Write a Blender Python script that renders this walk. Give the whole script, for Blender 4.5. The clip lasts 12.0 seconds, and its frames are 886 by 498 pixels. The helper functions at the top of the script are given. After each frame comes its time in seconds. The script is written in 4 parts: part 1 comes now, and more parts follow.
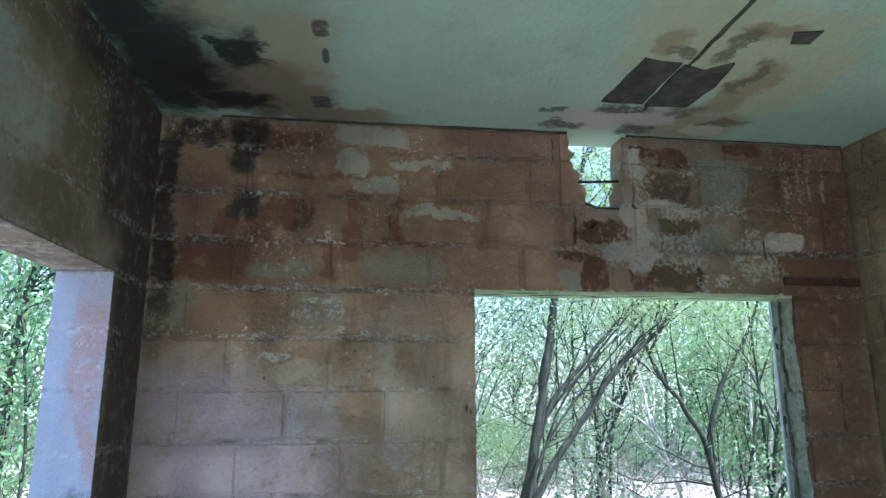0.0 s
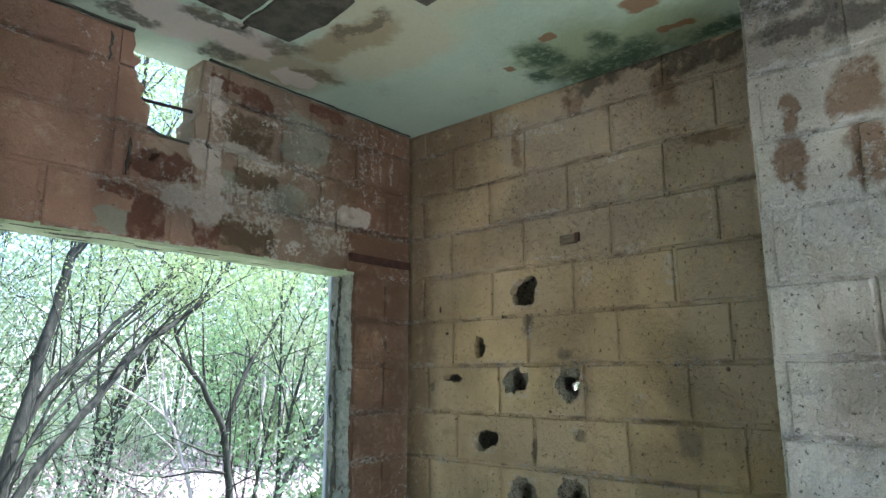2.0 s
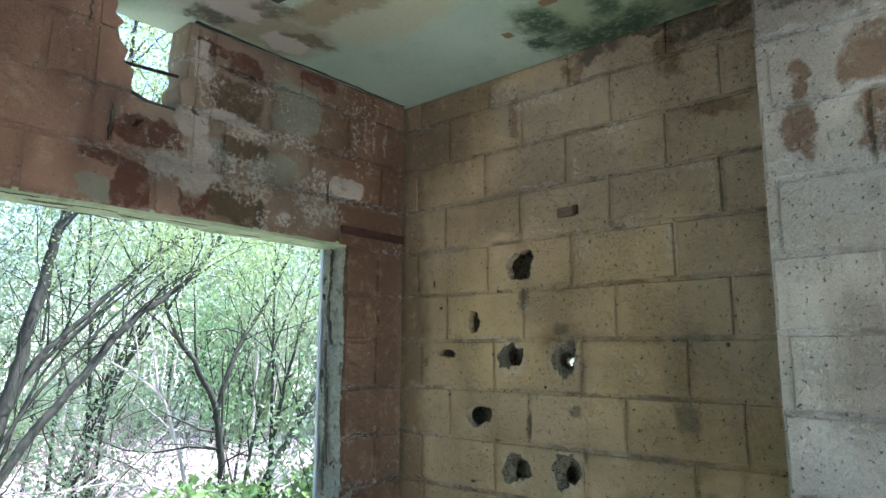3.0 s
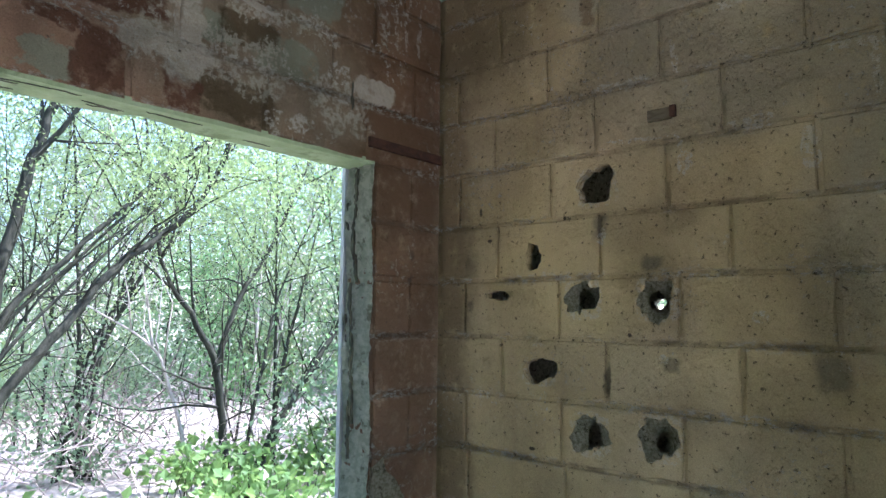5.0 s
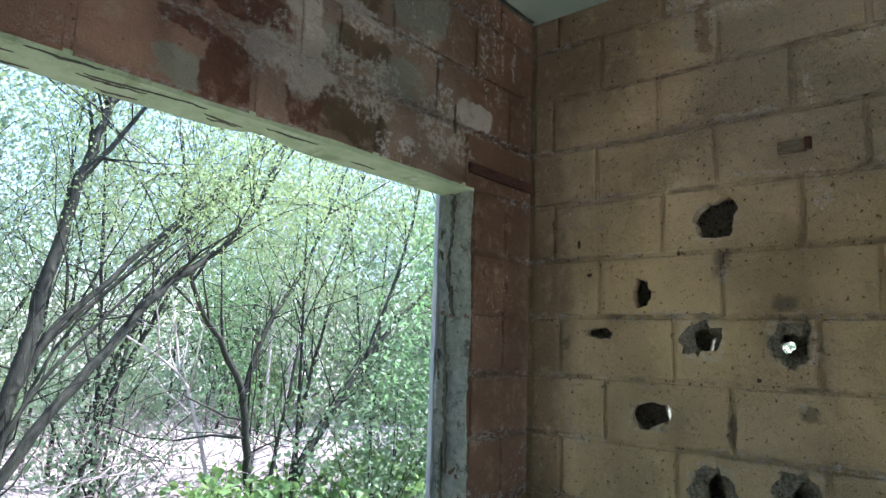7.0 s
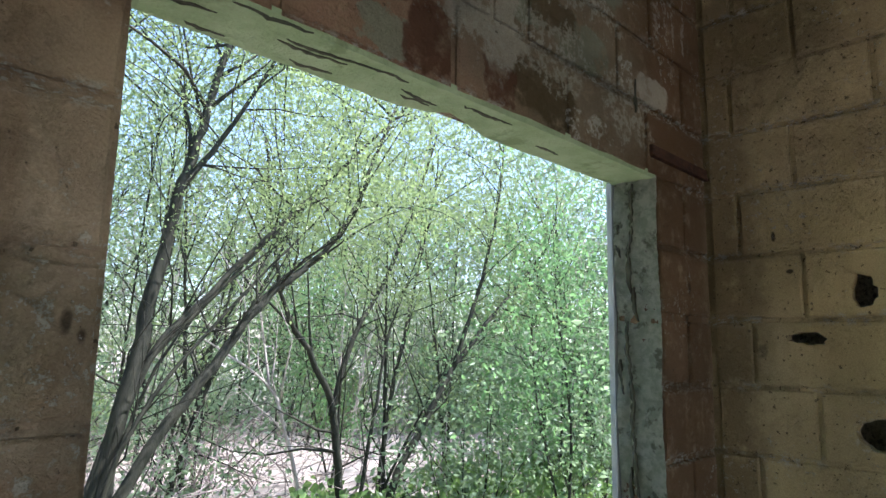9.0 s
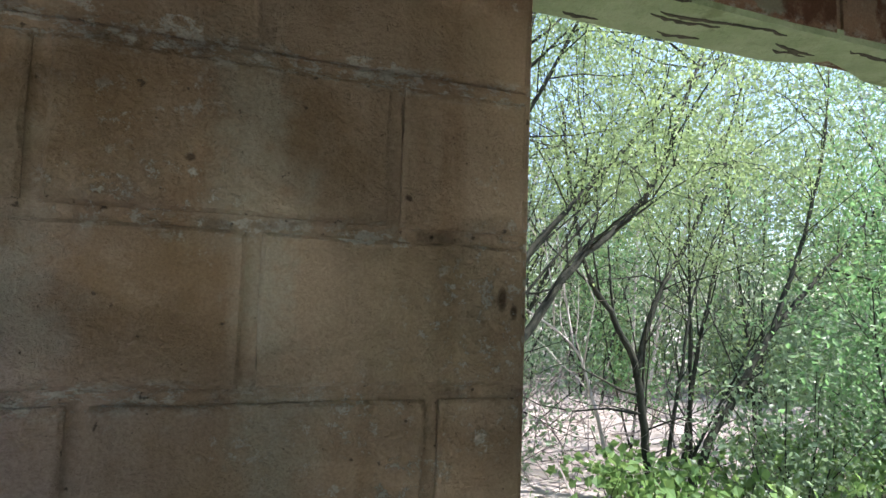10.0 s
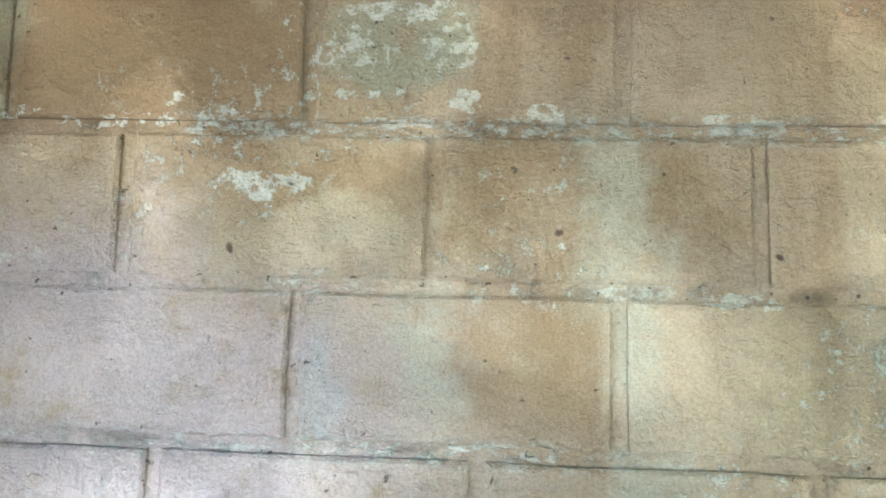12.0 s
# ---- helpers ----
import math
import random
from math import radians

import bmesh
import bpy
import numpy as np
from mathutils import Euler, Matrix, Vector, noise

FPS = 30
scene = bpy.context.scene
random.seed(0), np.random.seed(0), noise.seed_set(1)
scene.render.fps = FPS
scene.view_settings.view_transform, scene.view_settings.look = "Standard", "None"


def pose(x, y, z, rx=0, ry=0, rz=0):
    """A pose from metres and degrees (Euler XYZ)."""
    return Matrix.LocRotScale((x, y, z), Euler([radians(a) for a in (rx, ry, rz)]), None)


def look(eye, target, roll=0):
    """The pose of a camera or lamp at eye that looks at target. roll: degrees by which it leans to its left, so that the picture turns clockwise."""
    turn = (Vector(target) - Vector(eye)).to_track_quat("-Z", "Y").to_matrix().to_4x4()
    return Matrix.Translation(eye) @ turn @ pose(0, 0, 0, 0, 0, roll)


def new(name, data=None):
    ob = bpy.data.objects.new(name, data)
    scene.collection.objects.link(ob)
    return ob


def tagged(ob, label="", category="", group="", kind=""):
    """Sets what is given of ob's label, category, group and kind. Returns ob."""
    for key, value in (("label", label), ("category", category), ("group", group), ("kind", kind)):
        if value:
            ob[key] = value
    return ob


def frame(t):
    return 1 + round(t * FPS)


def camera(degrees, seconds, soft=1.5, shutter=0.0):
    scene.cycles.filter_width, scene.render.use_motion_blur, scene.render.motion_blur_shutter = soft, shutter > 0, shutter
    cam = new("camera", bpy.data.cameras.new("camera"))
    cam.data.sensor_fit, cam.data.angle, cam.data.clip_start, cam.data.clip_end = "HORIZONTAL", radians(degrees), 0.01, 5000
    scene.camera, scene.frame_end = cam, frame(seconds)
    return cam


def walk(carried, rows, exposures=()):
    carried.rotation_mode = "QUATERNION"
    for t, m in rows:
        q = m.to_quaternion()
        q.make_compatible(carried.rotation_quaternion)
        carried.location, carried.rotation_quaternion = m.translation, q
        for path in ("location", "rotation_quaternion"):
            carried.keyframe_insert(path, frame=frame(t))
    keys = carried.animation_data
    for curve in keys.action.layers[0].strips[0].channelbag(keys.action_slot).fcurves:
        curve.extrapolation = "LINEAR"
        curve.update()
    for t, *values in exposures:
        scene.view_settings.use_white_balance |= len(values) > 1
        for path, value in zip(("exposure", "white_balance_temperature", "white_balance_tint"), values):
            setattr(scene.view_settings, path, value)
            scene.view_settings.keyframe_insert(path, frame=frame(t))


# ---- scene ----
cam = camera(68.8, 12.0)
PATH = [
    (0, (-2.337, -2.719, 1.638), (-2.08, -0.779, 2.051), -0.1),
    (0.5, (-2.332, -2.459, 1.604), (-1.628, -0.635, 2.025), 0.1),
    (1, (-2.323, -2.303, 1.599), (-1.132, -0.751, 2.011), 0.6),
    (1.5, (-2.288, -2.237, 1.6), (-0.864, -0.894, 2.007), 0.0),
    (2, (-2.245, -2.207, 1.586), (-0.776, -0.904, 1.967), -0.1),
    (2.5, (-2.214, -2.188, 1.57), (-0.749, -0.87, 1.91), 0.4),
    (3, (-2.195, -2.162, 1.571), (-0.706, -0.865, 1.889), 0.2),
    (3.2, (-2.176, -2.147, 1.57), (-0.678, -0.859, 1.88), 0.3),
    (4.8, (-1.936, -1.677, 1.503), (-0.433, -0.375, 1.726), 0.7),
    (5, (-1.91, -1.66, 1.503), (-0.403, -0.36, 1.702), 0.5),
    (5.5, (-1.912, -1.635, 1.517), (-0.486, -0.247, 1.717), 0.6),
    (6, (-1.955, -1.559, 1.523), (-0.563, -0.139, 1.733), 1.5),
    (6.5, (-2.057, -1.396, 1.521), (-0.564, -0.091, 1.776), 2.0),
    (6.7, (-2.041, -1.381, 1.515), (-0.569, -0.056, 1.789), 2.1),
    (8.3, (-2.084, -0.835, 1.534), (-0.342, 0.064, 1.931), 0.3),
    (8.5, (-2.104, -0.852, 1.514), (-0.456, 0.216, 1.889), 0.9),
    (9, (-2.115, -0.857, 1.522), (-0.709, 0.532, 1.826), 1.0),
    (9.5, (-2.181, -0.809, 1.51), (-1.077, 0.834, 1.791), 0.9),
    (10, (-2.272, -0.794, 1.543), (-1.559, 1.068, 1.699), 2.0),
    (10.5, (-2.338, -0.793, 1.525), (-1.905, 1.149, 1.729), 1.4),
    (11, (-2.386, -0.799, 1.535), (-2.276, 1.188, 1.735), 1.6),
    (11.5, (-2.403, -0.801, 1.556), (-2.512, 1.188, 1.728), 1.5),
    (12, (-2.378, -0.808, 1.599), (-2.502, 1.179, 1.783), 1.6),
]

# exposure and white balance of the hand-held camera
EXPOSURES = [(0, 2.55, 4950, 13), (0.5, 2.95, 5150, 18), (3.2, 2.9, 5300, 21), (5.5, 2.6, 5300, 22), (6.7, 2.5, 5350, 23), (8.5, 2.4, 5350, 23), (9.5, 1.6, 6200, 13), (10.2, 2.05, 5950, 19), (10.6, 2.7, 5750, 23), (11.0, 3.55, 5100, 20), (11.5, 4.4, 5400, 9), (12, 4.4, 5400, 6)]
walk(cam, [(t, look(eye, target, roll)) for t, eye, target, roll in PATH], EXPOSURES)

# ---- daylight ----
SUN_ELEVATION, SUN_AZIMUTH = radians(58), radians(128)      # azimuth clockwise from +y
world = bpy.data.worlds.new("sky")
scene.world = world
world.use_nodes = True
wn = world.node_tree
sky = wn.nodes.new("ShaderNodeTexSky")
sky.sky_type = 'NISHITA'
sky.sun_disc = False
sky.sun_elevation, sky.sun_rotation = SUN_ELEVATION, SUN_AZIMUTH
wn.links.new(sky.outputs[0], wn.nodes["Background"].inputs[0])
wn.nodes["Background"].inputs[1].default_value = 0.15
sun = new("sun", bpy.data.lights.new("sun", 'SUN'))
sun.data.energy, sun.data.angle, sun.data.color = 5.0, radians(0.6), (1.0, 0.95, 0.86)
sun_dir = Vector((math.sin(SUN_AZIMUTH) * math.cos(SUN_ELEVATION), math.cos(SUN_AZIMUTH) * math.cos(SUN_ELEVATION), math.sin(SUN_ELEVATION)))
sun.matrix_world = look(sun_dir * 60, (0, 0, 0))

# skylight in the wide opening behind
south_light = new("south_skylight", bpy.data.lights.new("south_skylight", 'AREA'))
south_light.data.shape, south_light.data.size, south_light.data.size_y = 'RECTANGLE', 2.3, 2.1
south_light.data.energy, south_light.data.color = 3.2, (0.88, 1.0, 0.90)
south_light.matrix_world = look((-1.75, -4.72, 1.1), (-1.75, 0, 1.25))


# ---- materials ----
class Nodes:
    """Short hand for building a node material."""

    def __init__(self, name, rough=0.85):
        self.mat = bpy.data.materials.new(name)
        self.mat.use_nodes = True
        self.nt = self.mat.node_tree
        self.bsdf = self.nt.nodes["Principled BSDF"]
        self.bsdf.inputs["Roughness"].default_value = rough
        self.bsdf.inputs["Specular IOR Level"].default_value = 0.25
        self.pos = self.add("ShaderNodeNewGeometry").outputs["Position"]

    def add(self, kind):
        node = self.nt.nodes.new(kind)
        return node

    def put(self, socket, value):
        if isinstance(value, (int, float)):
            socket.default_value = value
        elif isinstance(value, tuple):
            socket.default_value = (*value, 1.0) if len(socket.default_value) == 4 and len(value) == 3 else value
        else:
            self.nt.links.new(value, socket)

    def math(self, op, a, b=0.0, clamp=False):
        node = self.nt.nodes.new("ShaderNodeMath")
        node.operation, node.use_clamp = op, clamp
        self.put(node.inputs[0], a)
        self.put(node.inputs[1], b)
        return node.outputs[0]

    def vec(self, op, a, b):
        node = self.nt.nodes.new("ShaderNodeVectorMath")
        node.operation = op
        self.put(node.inputs[0], a)
        self.put(node.inputs[1], b)
        return node.outputs["Value"] if op == 'DOT_PRODUCT' else node.outputs[0]

    def noise(self, scale, detail=4.0, stretch=(1, 1, 1), rough=0.55, shift=0.0):
        node = self.nt.nodes.new("ShaderNodeTexNoise")
        at = self.vec('MULTIPLY', self.pos, stretch)
        if shift:
            at = self.vec('ADD', at, (shift, shift * 1.7, shift * 0.6))
        self.put(node.inputs["Vector"], at)
        node.inputs["Scale"].default_value = scale
        node.inputs["Detail"].default_value = detail
        node.inputs["Roughness"].default_value = rough
        return node.outputs["Fac"]

    def step(self, value, lo, hi):
        node = self.nt.nodes.new("ShaderNodeMapRange")
        node.interpolation_type = 'SMOOTHSTEP'
        self.put(node.inputs[0], value)
        node.inputs[1].default_value, node.inputs[2].default_value = lo, hi
        return node.outputs[0]

    def mix(self, fac, a, b, mode='MIX'):
        node = self.nt.nodes.new("ShaderNodeMix")
        node.data_type, node.blend_type = 'RGBA', mode
        self.put(node.inputs[0], fac)
        self.put(node.inputs[6], a)
        self.put(node.inputs[7], b)
        return node.outputs[2]

    def warp(self, scale, amount, shift=0.0):
        """A wandering offset in metres, for torn outlines."""
        node = self.nt.nodes.new("ShaderNodeTexNoise")
        self.put(node.inputs["Vector"], self.vec('ADD', self.pos, (shift, shift * 1.7, shift * 0.6)))
        node.inputs["Scale"].default_value, node.inputs["Detail"].default_value = scale, 6.0
        node.inputs["Roughness"].default_value = 0.62
        return self.vec('MULTIPLY', self.vec('SUBTRACT', node.outputs["Color"], (0.5, 0.5, 0.5)), (amount, amount, amount))

    def spots(self, ellipses, offset, amount=0.6, sharp=0.12):
        """Mask of torn patches: (centre, radii) in metres, their outlines shifted by the offset."""
        at = self.vec('ADD', self.pos, self.vec('MULTIPLY', offset, (amount, amount, amount)))
        total = None
        for centre, radii in ellipses:
            d = self.vec('DIVIDE', self.vec('SUBTRACT', at, centre), radii)
            d = self.vec('MULTIPLY', d, d)
            if min(radii) < 0.02:
                d = self.math('POWER', self.vec('DOT_PRODUCT', d, (1, 1, 1)), 0.5)
            else:
                d = self.math('POWER', self.vec('DOT_PRODUCT', self.vec('MULTIPLY', d, d), (1, 1, 1)), 0.25)
            m = self.math('SUBTRACT', 1.0, d)
            total = m if total is None else self.math('MAXIMUM', total, m)
        return self.step(total, -sharp, sharp)

    def bump(self, height, strength, distance=0.01):
        node = self.nt.nodes.new("ShaderNodeBump")
        node.inputs["Strength"].default_value = strength
        node.inputs["Distance"].default_value = distance
        self.put(node.inputs["Height"], height)
        self.nt.links.new(node.outputs[0], self.bsdf.inputs["Normal"])

    def colour(self, value):
        self.put(self.bsdf.inputs["Base Color"], value)
        return self.mat


def masonry(name, base, base2, stain, pale, layers=(), stain_amount=0.8, pale_lo=0.55, pits=0.69, grain=1.0):
    """Old painted concrete block: two tones of paint, run-down stains, flaked spots, pits and grain."""
    n = Nodes(name, 0.9)
    c = n.mix(n.step(n.noise(1.6, 5), 0.38, 0.62), base, base2)
    streak = n.step(n.noise(1.0, 6, (7, 7, 0.9)), 0.5, 0.72)
    c = n.mix(n.math('MULTIPLY', streak, stain_amount), c, stain)
    blot = n.step(n.noise(3.3, 7, (1, 1, 1), 0.65, 4.0), 0.52, 0.66)
    c = n.mix(n.math('MULTIPLY', blot, stain_amount * 0.7), c, stain)
    offset = n.vec('ADD', n.warp(6, 0.26, 9.0), n.warp(30, 0.08, 1.0))
    crumbs = n.noise(46, 9, (1, 1, 1), 0.75, 6.0)
    cloud = n.noise(16, 7, (1, 1, 1), 0.68, 3.0)
    worn = None
    for colour, ellipses, amount, sharp, strength in layers:
        mask = n.math('MULTIPLY', n.spots(ellipses, offset, amount, sharp), strength)
        if sharp < 0.07:
            mask = n.math('MULTIPLY', mask, n.step(crumbs, 0.47, 0.55))
        else:
            mask = n.math('MULTIPLY', mask, n.step(cloud, 0.24, 0.5))
            worn = mask if worn is None else n.math('MAXIMUM', worn, mask)
        c = n.mix(mask, c, colour)
    flake = n.math('MULTIPLY', n.step(n.noise(48, 9, (1, 1, 1), 0.78, 2.0), pale_lo, pale_lo + 0.04), n.step(n.noise(2.6, 5, (1, 1, 1), 0.6, 7.0), 0.5, 0.62))
    c = n.mix(n.math('MULTIPLY', flake, 0.8), c, pale)
    sep = n.nt.nodes.new("ShaderNodeSeparateXYZ")
    n.put(sep.inputs[0], n.pos)
    bed = n.math('ABSOLUTE', n.math('SUBTRACT', n.math('FRACT', n.math('ADD', n.math('DIVIDE', sep.outputs[2], 0.2032), 0.5)), 0.5))
    near_bed = n.math('SUBTRACT', 1.0, n.step(bed, 0.02, 0.13))
    crust = n.math('MULTIPLY', near_bed, n.step(n.noise(36, 9, (1, 1, 1.8), 0.78, 8.0), 0.50, 0.55))
    crust = n.math('MULTIPLY', crust, n.step(n.noise(2.2, 4, (1, 1, 1.6), 0.6, 2.5), 0.42, 0.56))
    c = n.mix(n.math('MULTIPLY', crust, 0.8), c, pale)
    dirt = n.math('MULTIPLY', n.math('SUBTRACT', 1.0, n.step(bed, 0.0, 0.07)), n.step(n.noise(7, 7, (1, 1, 1), 0.7, 5.5), 0.48, 0.62))
    c = n.mix(n.math('MULTIPLY', dirt, 0.6), c, (0.12, 0.095, 0.06))
    pit = n.step(n.noise(60, 4, (1, 1, 1), 0.6, 3.0), pits, pits + 0.04)
    c = n.mix(n.math('MULTIPLY', pit, 0.7), c, (0.06, 0.05, 0.035))
    fine = n.noise(230, 6, (1, 1, 1), 0.75)
    c = n.mix(1.0, c, n.mix(n.step(fine, 0.3, 0.7), (0.8, 0.79, 0.78), (1.08, 1.08, 1.08)), 'MULTIPLY')
    info = n.nt.nodes.new("ShaderNodeObjectInfo")
    tone = n.math('ADD', n.math('MULTIPLY', info.outputs["Random"], 0.13), 0.92)
    c = n.mix(1.0, c, n.mix(tone, (0, 0, 0), (1, 1, 1)), 'MULTIPLY')
    h = n.math('ADD', n.math('MULTIPLY', fine, 0.5), n.math('MULTIPLY', n.noise(115, 7, (1, 1, 1), 0.72, 5.0), 0.8))
    h = n.math('ADD', h, n.math('MULTIPLY', n.noise(52, 5, (1, 1, 1), 0.6, 8.0), 1.3))
    h = n.math('SUBTRACT', h, n.math('MULTIPLY', pit, 1.0))
    h = n.math('ADD', h, n.math('MULTIPLY', n.math('MAXIMUM', flake, crust), 0.3))
    if worn:
        h = n.math('SUBTRACT', h, n.math('MULTIPLY', worn, 0.5))
    coarse = n.math('ADD', n.math('MULTIPLY', n.step(n.noise(3.1, 4, (1, 1, 1), 0.6, 11.0), 0.36, 0.62), 0.85), 0.3)
    h = n.math('MULTIPLY', h, coarse)
    n.bump(h, min(1.0, 0.6 * grain), 0.006 * grain)
    return n.colour(c)


def plain(name, a, b, scale=8.0, rough=0.85, bump=0.3, metal=0.0, stretch=(1, 1, 1), c3=None, depth=0.008):
    n = Nodes(name, rough)
    n.bsdf.inputs["Metallic"].default_value = metal
    c = n.mix(n.step(n.noise(scale, 6, stretch, 0.62), 0.36, 0.64), a, b)
    if c3:
        c = n.mix(n.step(n.noise(scale * 0.45, 6, stretch, 0.65, 5.0), 0.55, 0.64), c, c3)
    fine = n.noise(scale * 9, 4, stretch)
    c = n.mix(0.35, c, n.mix(fine, (0.5, 0.5, 0.5), (1.3, 1.3, 1.3)), 'MULTIPLY')
    n.bump(n.math('ADD', fine, n.noise(scale * 2.5, 5, stretch, 0.6, 3.0)), bump, depth)
    return n.colour(c)


W = 9.0     # wide radius across a wall's thickness
LEFT_X = -3.188     # inner face of the west wall


def on_back(*ells):
    return [((x, 0, z), (rx, W, rz)) for x, z, rx, rz in ells]


def on_right(*ells):
    return [((0, y, z), (W, ry, rz)) for y, z, ry, rz in ells]


def on_top(*ells):
    return [((x, y, 2.8), (rx, ry, W)) for x, y, rx, ry in ells]


WHITE, PALE, GREYGREEN = (0.62, 0.62, 0.52), (0.47, 0.465, 0.345), (0.31, 0.335, 0.235)
RED, OLIVE, MOULD = (0.145, 0.068, 0.038), (0.125, 0.092, 0.045), (0.028, 0.027, 0.02)

back = []
# smooth terracotta coat left of the gap, and the brown end by the corner, darkened for its shade
back.append(((0.36, 0.225, 0.14), on_back((-1.66, 2.42, 0.36, 0.46), (-1.3, 2.12, 0.3, 0.12)), 0.5, 0.15, 0.95))
back.append(((0.21, 0.14, 0.074), on_back((-0.6, 2.4, 0.58, 0.45)), 0.8, 0.25, 0.88))
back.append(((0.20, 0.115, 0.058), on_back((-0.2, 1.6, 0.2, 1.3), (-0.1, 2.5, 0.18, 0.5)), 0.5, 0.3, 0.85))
# lintel: coat lost down to mortar and block
back.append((PALE, on_back((-0.95, 2.42, 0.34, 0.37), (-0.72, 2.22, 0.3, 0.17)), 1.1, 0.3, 0.25))
back.append((GREYGREEN, on_back((-0.638, 2.575, 0.12, 0.10), (-0.754, 2.298, 0.13, 0.054), (-0.981, 2.319, 0.042, 0.05), (-1.404, 2.097, 0.055, 0.04)), 0.55, 0.1, 0.85))
back.append((OLIVE, on_back((-0.933, 2.535, 0.125, 0.075), (-0.883, 2.341, 0.095, 0.05), (-0.907, 2.124, 0.13, 0.064)), 0.5, 0.12, 0.9))
back.append((RED, on_back((-1.025, 2.712, 0.07, 0.024), (-0.894, 2.675, 0.075, 0.045), (-1.254, 2.317, 0.115, 0.05), (-1.40, 2.198, 0.075, 0.022), (-1.303, 2.125, 0.062, 0.08), (-1.071, 2.098, 0.05, 0.055), (-0.537, 2.737, 0.09, 0.03)), 0.5, 0.1, 0.92))
back.append(((0.58, 0.55, 0.43), on_back((-1.098, 2.398, 0.06, 0.05), (-1.068, 2.24, 0.05, 0.11), (-1.13, 2.215, 0.14, 0.035), (-0.908, 2.442, 0.131, 0.02), (-1.064, 2.648, 0.03, 0.07), (-0.356, 2.293, 0.085, 0.045)), 0.55, 0.1, 0.8))
back.append(((0.58, 0.56, 0.46), on_back((-0.783, 2.092, 0.025, 0.045), (-0.673, 2.084, 0.05, 0.025), (-0.52, 2.314, 0.055, 0.03), (-0.95, 2.245, 0.18, 0.012), (-0.74, 2.44, 0.2, 0.01), (-0.84, 2.60, 0.05, 0.015)), 0.6, 0.06, 0.85))
back.append(((0.50, 0.46, 0.37), on_back((-0.33, 2.60, 0.02, 0.12), (-0.26, 2.57, 0.012, 0.1), (-0.2, 2.60, 0.012, 0.12), (-0.13, 2.58, 0.01, 0.1)), 0.3, 0.06, 0.7))
back.append(((0.60, 0.585, 0.46), on_back((-0.98, 2.24, 0.24, 0.09), (-0.75, 2.43, 0.22, 0.04), (-1.06, 2.6, 0.05, 0.15), (-0.5, 2.2, 0.14, 0.1)), 0.9, 0.065, 0.6))
# upper end by the west wall: run-down brown stains, mould, lost coat
back.append(((0.235, 0.145, 0.072), on_back((-2.5, 2.4, 0.72, 0.4), (-2.9, 2.0, 0.24, 0.2)), 0.9, 0.3, 0.8))
back.append(((0.17, 0.078, 0.038), on_back((-2.775, 2.702, 0.11, 0.061), (-2.387, 2.233, 0.05, 0.099), (-2.628, 2.362, 0.106, 0.062), (-2.971, 2.146, 0.18, 0.095), (-2.172, 2.352, 0.03, 0.115), (-2.821, 2.27, 0.116, 0.073)), 0.8, 0.2, 0.85))
back.append(((0.17, 0.078, 0.038), on_back((-2.60, 2.69, 0.1, 0.035), (-2.35, 2.43, 0.04, 0.12), (-2.47, 2.15, 0.03, 0.09), (-2.55, 2.53, 0.18, 0.015), (-2.3, 2.235, 0.26, 0.012)), 0.7, 0.2, 0.75))
back.append((PALE, on_back((-2.302, 2.719, 0.163, 0.05), (-2.075, 2.591, 0.14, 0.02), (-1.962, 2.381, 0.152, 0.022), (-2.284, 2.495, 0.098, 0.035), (-2.38, 2.60, 0.06, 0.05)), 0.7, 0.12, 0.75))
back.append((GREYGREEN, on_back((-2.145, 2.129, 0.175, 0.055), (-2.506, 1.943, 0.085, 0.06), (-2.663, 2.109, 0.13, 0.03), (-3.06, 1.941, 0.045, 0.09)), 0.7, 0.35, 0.6))
back.append((WHITE, on_back((-2.477, 2.268, 0.018, 0.022), (-2.968, 1.656, 0.032, 0.018), (-2.50, 1.985, 0.07, 0.014), (-2.47, 2.235, 0.06, 0.01), (-2.7, 2.035, 0.2, 0.008), (-2.75, 1.83, 0.2, 0.008), (-2.2, 2.035, 0.12, 0.01)), 0.4, 0.06, 0.85))
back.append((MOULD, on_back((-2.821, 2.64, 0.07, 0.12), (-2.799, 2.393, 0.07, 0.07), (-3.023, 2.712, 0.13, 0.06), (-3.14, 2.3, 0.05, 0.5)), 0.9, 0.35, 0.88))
# the stretch beside the window, seen close
# lilac light from the doorway, painted into the wall's lower left
back.append(((0.52, 0.43, 0.40), on_back((-2.85, 1.2, 0.42, 0.42), (-2.95, 1.55, 0.25, 0.16), (-2.7, 1.45, 0.16, 0.16)), 0.9, 0.5, 0.85))
back.append(((0.47, 0.405, 0.235), on_back((-2.534, 1.70, 0.15, 0.06), (-1.989, 1.521, 0.1, 0.1)), 0.8, 0.6, 0.35))
back.append(((0.30, 0.205, 0.105), on_back((-2.314, 1.535, 0.06, 0.075), (-2.37, 1.75, 0.055, 0.07), (-2.83, 1.93, 0.22, 0.07), (-2.13, 1.75, 0.05, 0.07), (-2.55, 1.77, 0.14, 0.03)), 0.8, 0.6, 0.75))
back.append(((0.47, 0.48, 0.37), on_back((-2.224, 1.729, 0.05, 0.101), (-2.177, 1.375, 0.05, 0.05), (-2.44, 1.53, 0.045, 0.08), (-2.19, 1.55, 0.025, 0.08)), 1.0, 0.75, 0.5))
